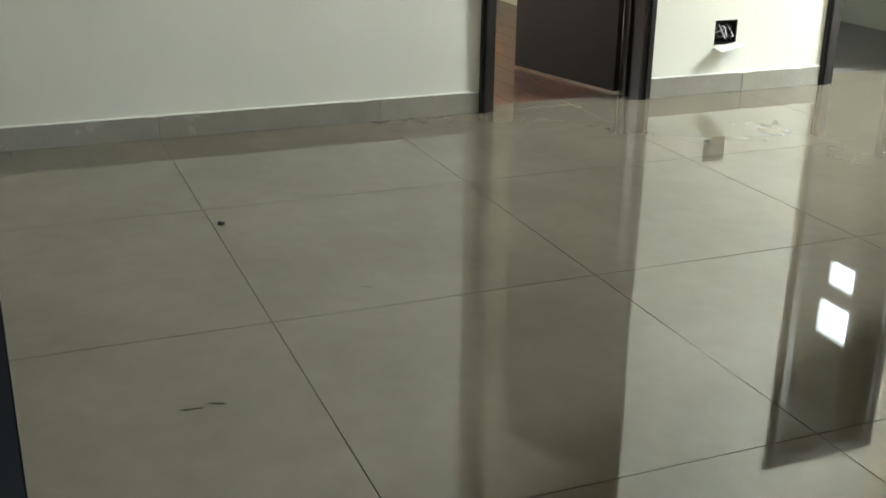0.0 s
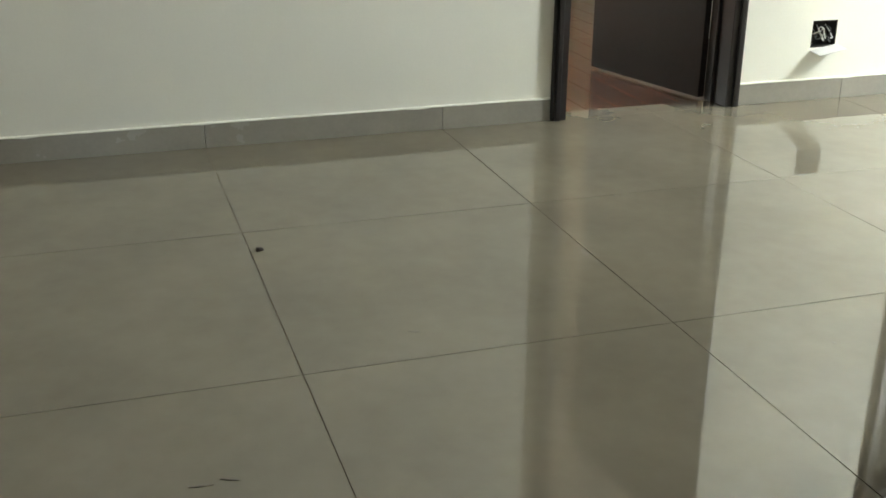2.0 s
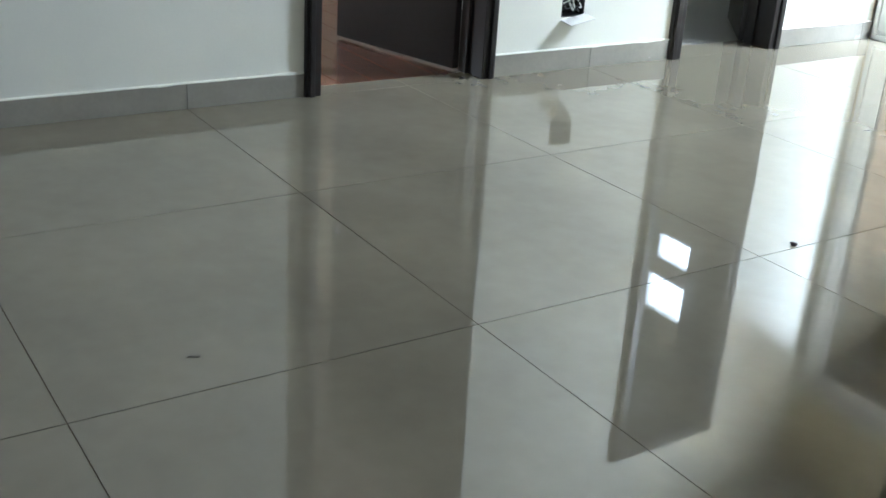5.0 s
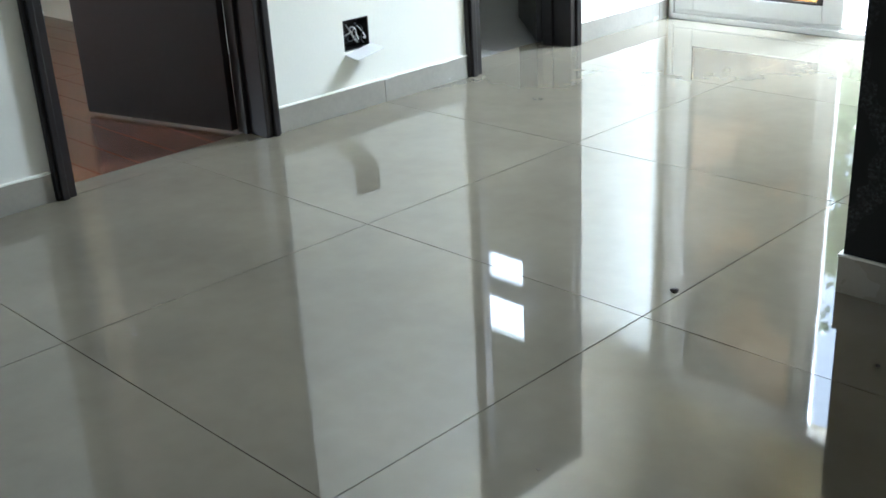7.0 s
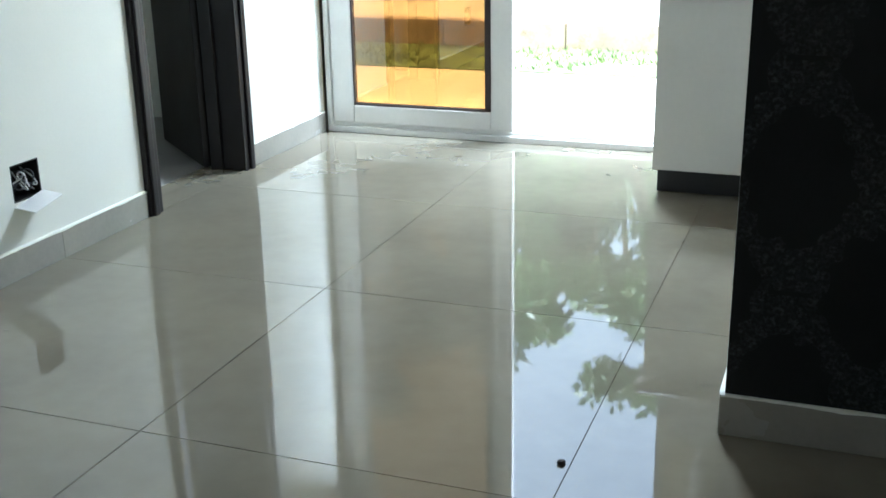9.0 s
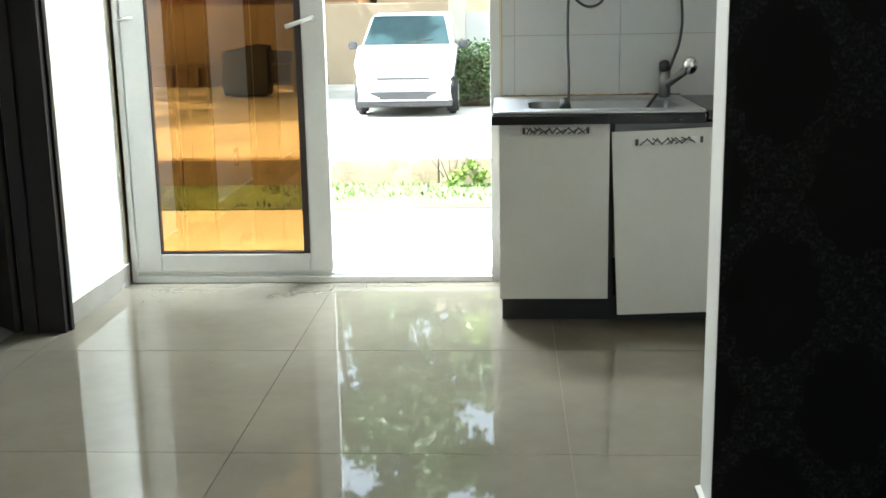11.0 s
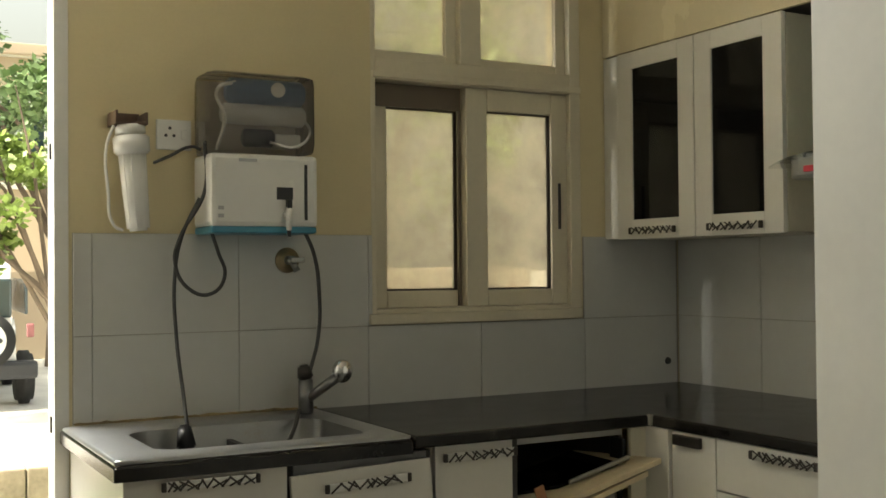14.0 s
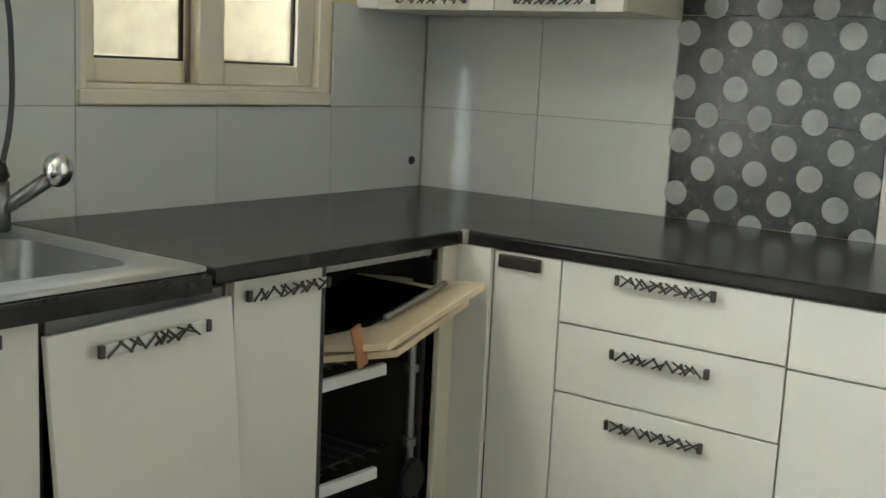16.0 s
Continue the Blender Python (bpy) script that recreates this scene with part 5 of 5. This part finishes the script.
# utility vehicle, its tail with a spare wheel towards the house
suv = thing("car", "white parked utility vehicle with a spare wheel on its tail", "car", (2.62, 12.8, GZ))
ms = Matrix.Translation((2.63, 12.8, GZ)) @ Matrix.Rotation(radians(-3), 4, "Z")
part("body", moved(car_body([(-1.95, 0.42), (-2.0, 0.7), (-1.98, 1.02), (0.9, 1.05), (1.95, 0.98), (2.05, 0.5), (1.95, 0.35)], 0.82, 0.1), ms), M_CARW, suv, "", True)
part("cabin", moved(car_body([(-1.97, 1.0), (-1.85, 1.75), (-0.2, 1.82), (0.35, 1.74), (1.0, 1.03)], 0.76, 0.12), ms), M_CARW, suv, "", True)
part("rear_window", block(-0.55, 0.55, -1.965, -1.9, 1.12, 1.6, 0.03, m=ms), M_CARGL, suv)
part("bumper", block(-0.84, 0.84, -2.12, -1.9, 0.38, 0.6, 0.05, m=ms), M_CARDK, suv, "dark grey bumper")
wheel(suv, ms @ Vector((0.24, -2.12, 0.86)), 0.34, 0.2, (0, -1, 0), M_WHITEPL)
for s in (-1, 1):
    part("tail_lamp", block(s * 0.76 - 0.045, s * 0.76 + 0.045, -2.02, -1.95, 0.88, 1.05, 0.02, m=ms), M_TAIL, suv, "dull red tail lamp")
    part("side_window", block(s * 0.74 - 0.02, s * 0.74 + 0.02, -1.7, 0.2, 1.15, 1.6, 0.02, m=ms), M_CARGL, suv)
    for a in (-1.3, 1.35):
        wheel(suv, ms @ Vector((s * 0.74, a, 0.34)), 0.34, 0.2, (s, 0, 0), M_STEEL)
# motorcycle
mb = thing("motorcycle", "dark motorcycle parked across the yard", "motorcycle", (-2.45, 15.8, GZ))
for dx in (-0.62, 0.62):
    wheel(mb, (-2.45 + dx, 15.8, GZ + 0.29), 0.29, 0.1, (0, -1, 0), M_CARDK)
part("tank", block(-2.70, -2.20, 15.68, 15.92, GZ + 0.62, GZ + 0.85, 0.08), M_CARDK, mb)
part("seat", block(-3.15, -2.67, 15.68, 15.92, GZ + 0.66, GZ + 0.78, 0.05), M_BLACKPL, mb)
part("engine", block(-2.65, -2.25, 15.7, 15.9, GZ + 0.25, GZ + 0.6, 0.05), M_DARKMETAL, mb)
bm = tube(0.025, 0.025, (-1.85, 15.8, GZ + 0.3), (-2.10, 15.8, GZ + 1.0), 10)
tube(0.015, 0.015, (-2.11, 15.45, GZ + 1.02), (-2.11, 16.15, GZ + 1.02), 10, bm)
part("fork", bm, M_CHROME, mb)
part("headlamp", tube(0.09, 0.07, (-1.97, 15.8, GZ + 0.88), (-2.11, 15.8, GZ + 0.88), 18, bevel=0.01), M_CHROME, mb, "", True)

# ---- grit on the floor, skirting and floor pieces ----
for x, y, s in ((1.996, -2.9, 0.011), (1.18, -5.03, 0.012), (2.55, -2.95, 0.006)):
    bm = bmesh.new()
    bmesh.ops.create_icosphere(bm, subdivisions=2, radius=s)
    for v in bm.verts:
        v.co = v.co * (1 + 0.4 * noise.noise(v.co * 120)) * Vector((1, 1, 0.6)).length / 1.6
        v.co.z *= 0.6
    bmesh.ops.translate(bm, verts=bm.verts, vec=(x, y, s * 0.3))
    tagged(part("grit", bm, M_SILT), "small dark crumb of grit on the floor", "debris")


M_SCUFF = mat("scuff_dirt", (0.12, 0.1, 0.07), 0.8)
for x, y, L, a in ((2.418, -5.35, 0.06, 80), (2.41, -5.29, 0.05, 60), (1.865, -4.736, 0.035, 70), (0.27, -2.665, 0.015, 0), (0.742, -1.261, 0.015, 60), (2.244, -3.727, 0.012, 20)):
    bm = bmesh.new()
    r = random.Random(int(x * 100))
    mm = Matrix.Translation((x, y, 0.0009)) @ Matrix.Rotation(radians(a), 4, "Z")
    ring = [bm.verts.new(mm @ Vector((math.cos(t) * L * r.uniform(0.3, 0.6), math.sin(t) * 0.004 * r.uniform(0.4, 1.6), 0))) for t in [k * math.pi / 6 for k in range(12)]]
    f = bm.faces.new(ring)
    e = bmesh.ops.extrude_face_region(bm, geom=[f])
    bmesh.ops.translate(bm, verts=[v for v in e["geom"] if isinstance(v, bmesh.types.BMVert)], vec=(0, 0, 0.0006))
    tagged(part("scuff_mark", bm, M_SCUFF), "thin dirt smear on the floor tile", "scuff mark")


def skirt(axis, fixed, side, a0, a1, joints, label):
    host = thing("baseboard", label, "skirting", (0, 0, 0), kind="structure")
    js = [a0] + sorted(j for j in joints if a0 < j < a1) + [a1]
    for p, q in zip(js, js[1:]):
        lo, hi = sorted((fixed, fixed + side * 0.012))
        if axis == "y":
            b = block(lo, hi, p + 0.001, q - 0.001, 0, 0.1, 0.002)
        else:
            b = block(p + 0.001, q - 0.001, lo, hi, 0, 0.1, 0.002)
        part("skirting_tile", b, M_SKIRT, host)
    n = max(2, int((a1 - a0) / 0.02))
    r = random.Random(int(abs(a0 * 100)))
    bm = bmesh.new()
    prev = None
    face = fixed + side * 0.0128
    for k in range(n + 1):
        a = a0 + (a1 - a0) * k / n
        d = 0.002 + 0.006 * max(0.0, noise.noise(Vector((a * 9, fixed, 0)))) + 0.003 * max(0.0, noise.noise(Vector((a * 35, fixed, 4))))
        row = []
        for off, z in ((face, 0.1 - d), (face, 0.1015), (fixed + side * 0.0005, 0.104)):
            row.append(bm.verts.new((off, a, z) if axis == "y" else (a, off, z)))
        if prev:
            for q in range(2):
                bm.faces.new((prev[q], row[q], row[q + 1], prev[q + 1]))
        prev = row
    part("paint_overrun", bm, M_WALL, host, "ragged wall paint over the tile edge")


JY = [-0.078 - 0.996 * k for k in range(8)]
JX = [0.005 + 1.005 * k for k in range(7)]
for a0, a1 in ((SOUTH, -3.568), (-2.627, -1.568), (-0.76, 0.0)):
    skirt("y", 0.0, 1, a0, a1, JY, "grey-beige tile skirting along the doorway wall")
skirt("x", -2.641, -1, 2.302, EAST, JX, "beige tile skirting under the black wallpaper")
skirt("y", 2.312, -1, -2.64, -2.5, [], "beige tile skirting round the wall end")
skirt("x", SOUTH, 1, 0.012, EAST, JX, "grey-beige tile skirting")

xs = [-0.12] + JX + [EAST]
ys = [SOUTH] + [y for y in reversed(JY) if y > SOUTH] + [0.0]
for i in range(len(xs) - 1):
    for j in range(len(ys) - 1):
        part("floor_tile", block(xs[i] + 0.0013, xs[i + 1] - 0.0013, ys[j] + 0.0013, ys[j + 1] - 0.0013, -0.006, 0.0), M_FLOOR, sub)
for i in range(22):
    y = -5.4 + i * 0.16
    for k in range(3):
        x0 = -3.5 + k * 1.2 - (0.6 if i % 2 else 0)
        a, b = max(x0, -3.5), min(x0 + 1.2, -0.121) if k < 2 else -0.121
        part("plank", block(a + 0.001, b - 0.001, y + 0.001, y + 0.159, -0.02, -0.006, 0.001), M_WOODFLOOR, bf)
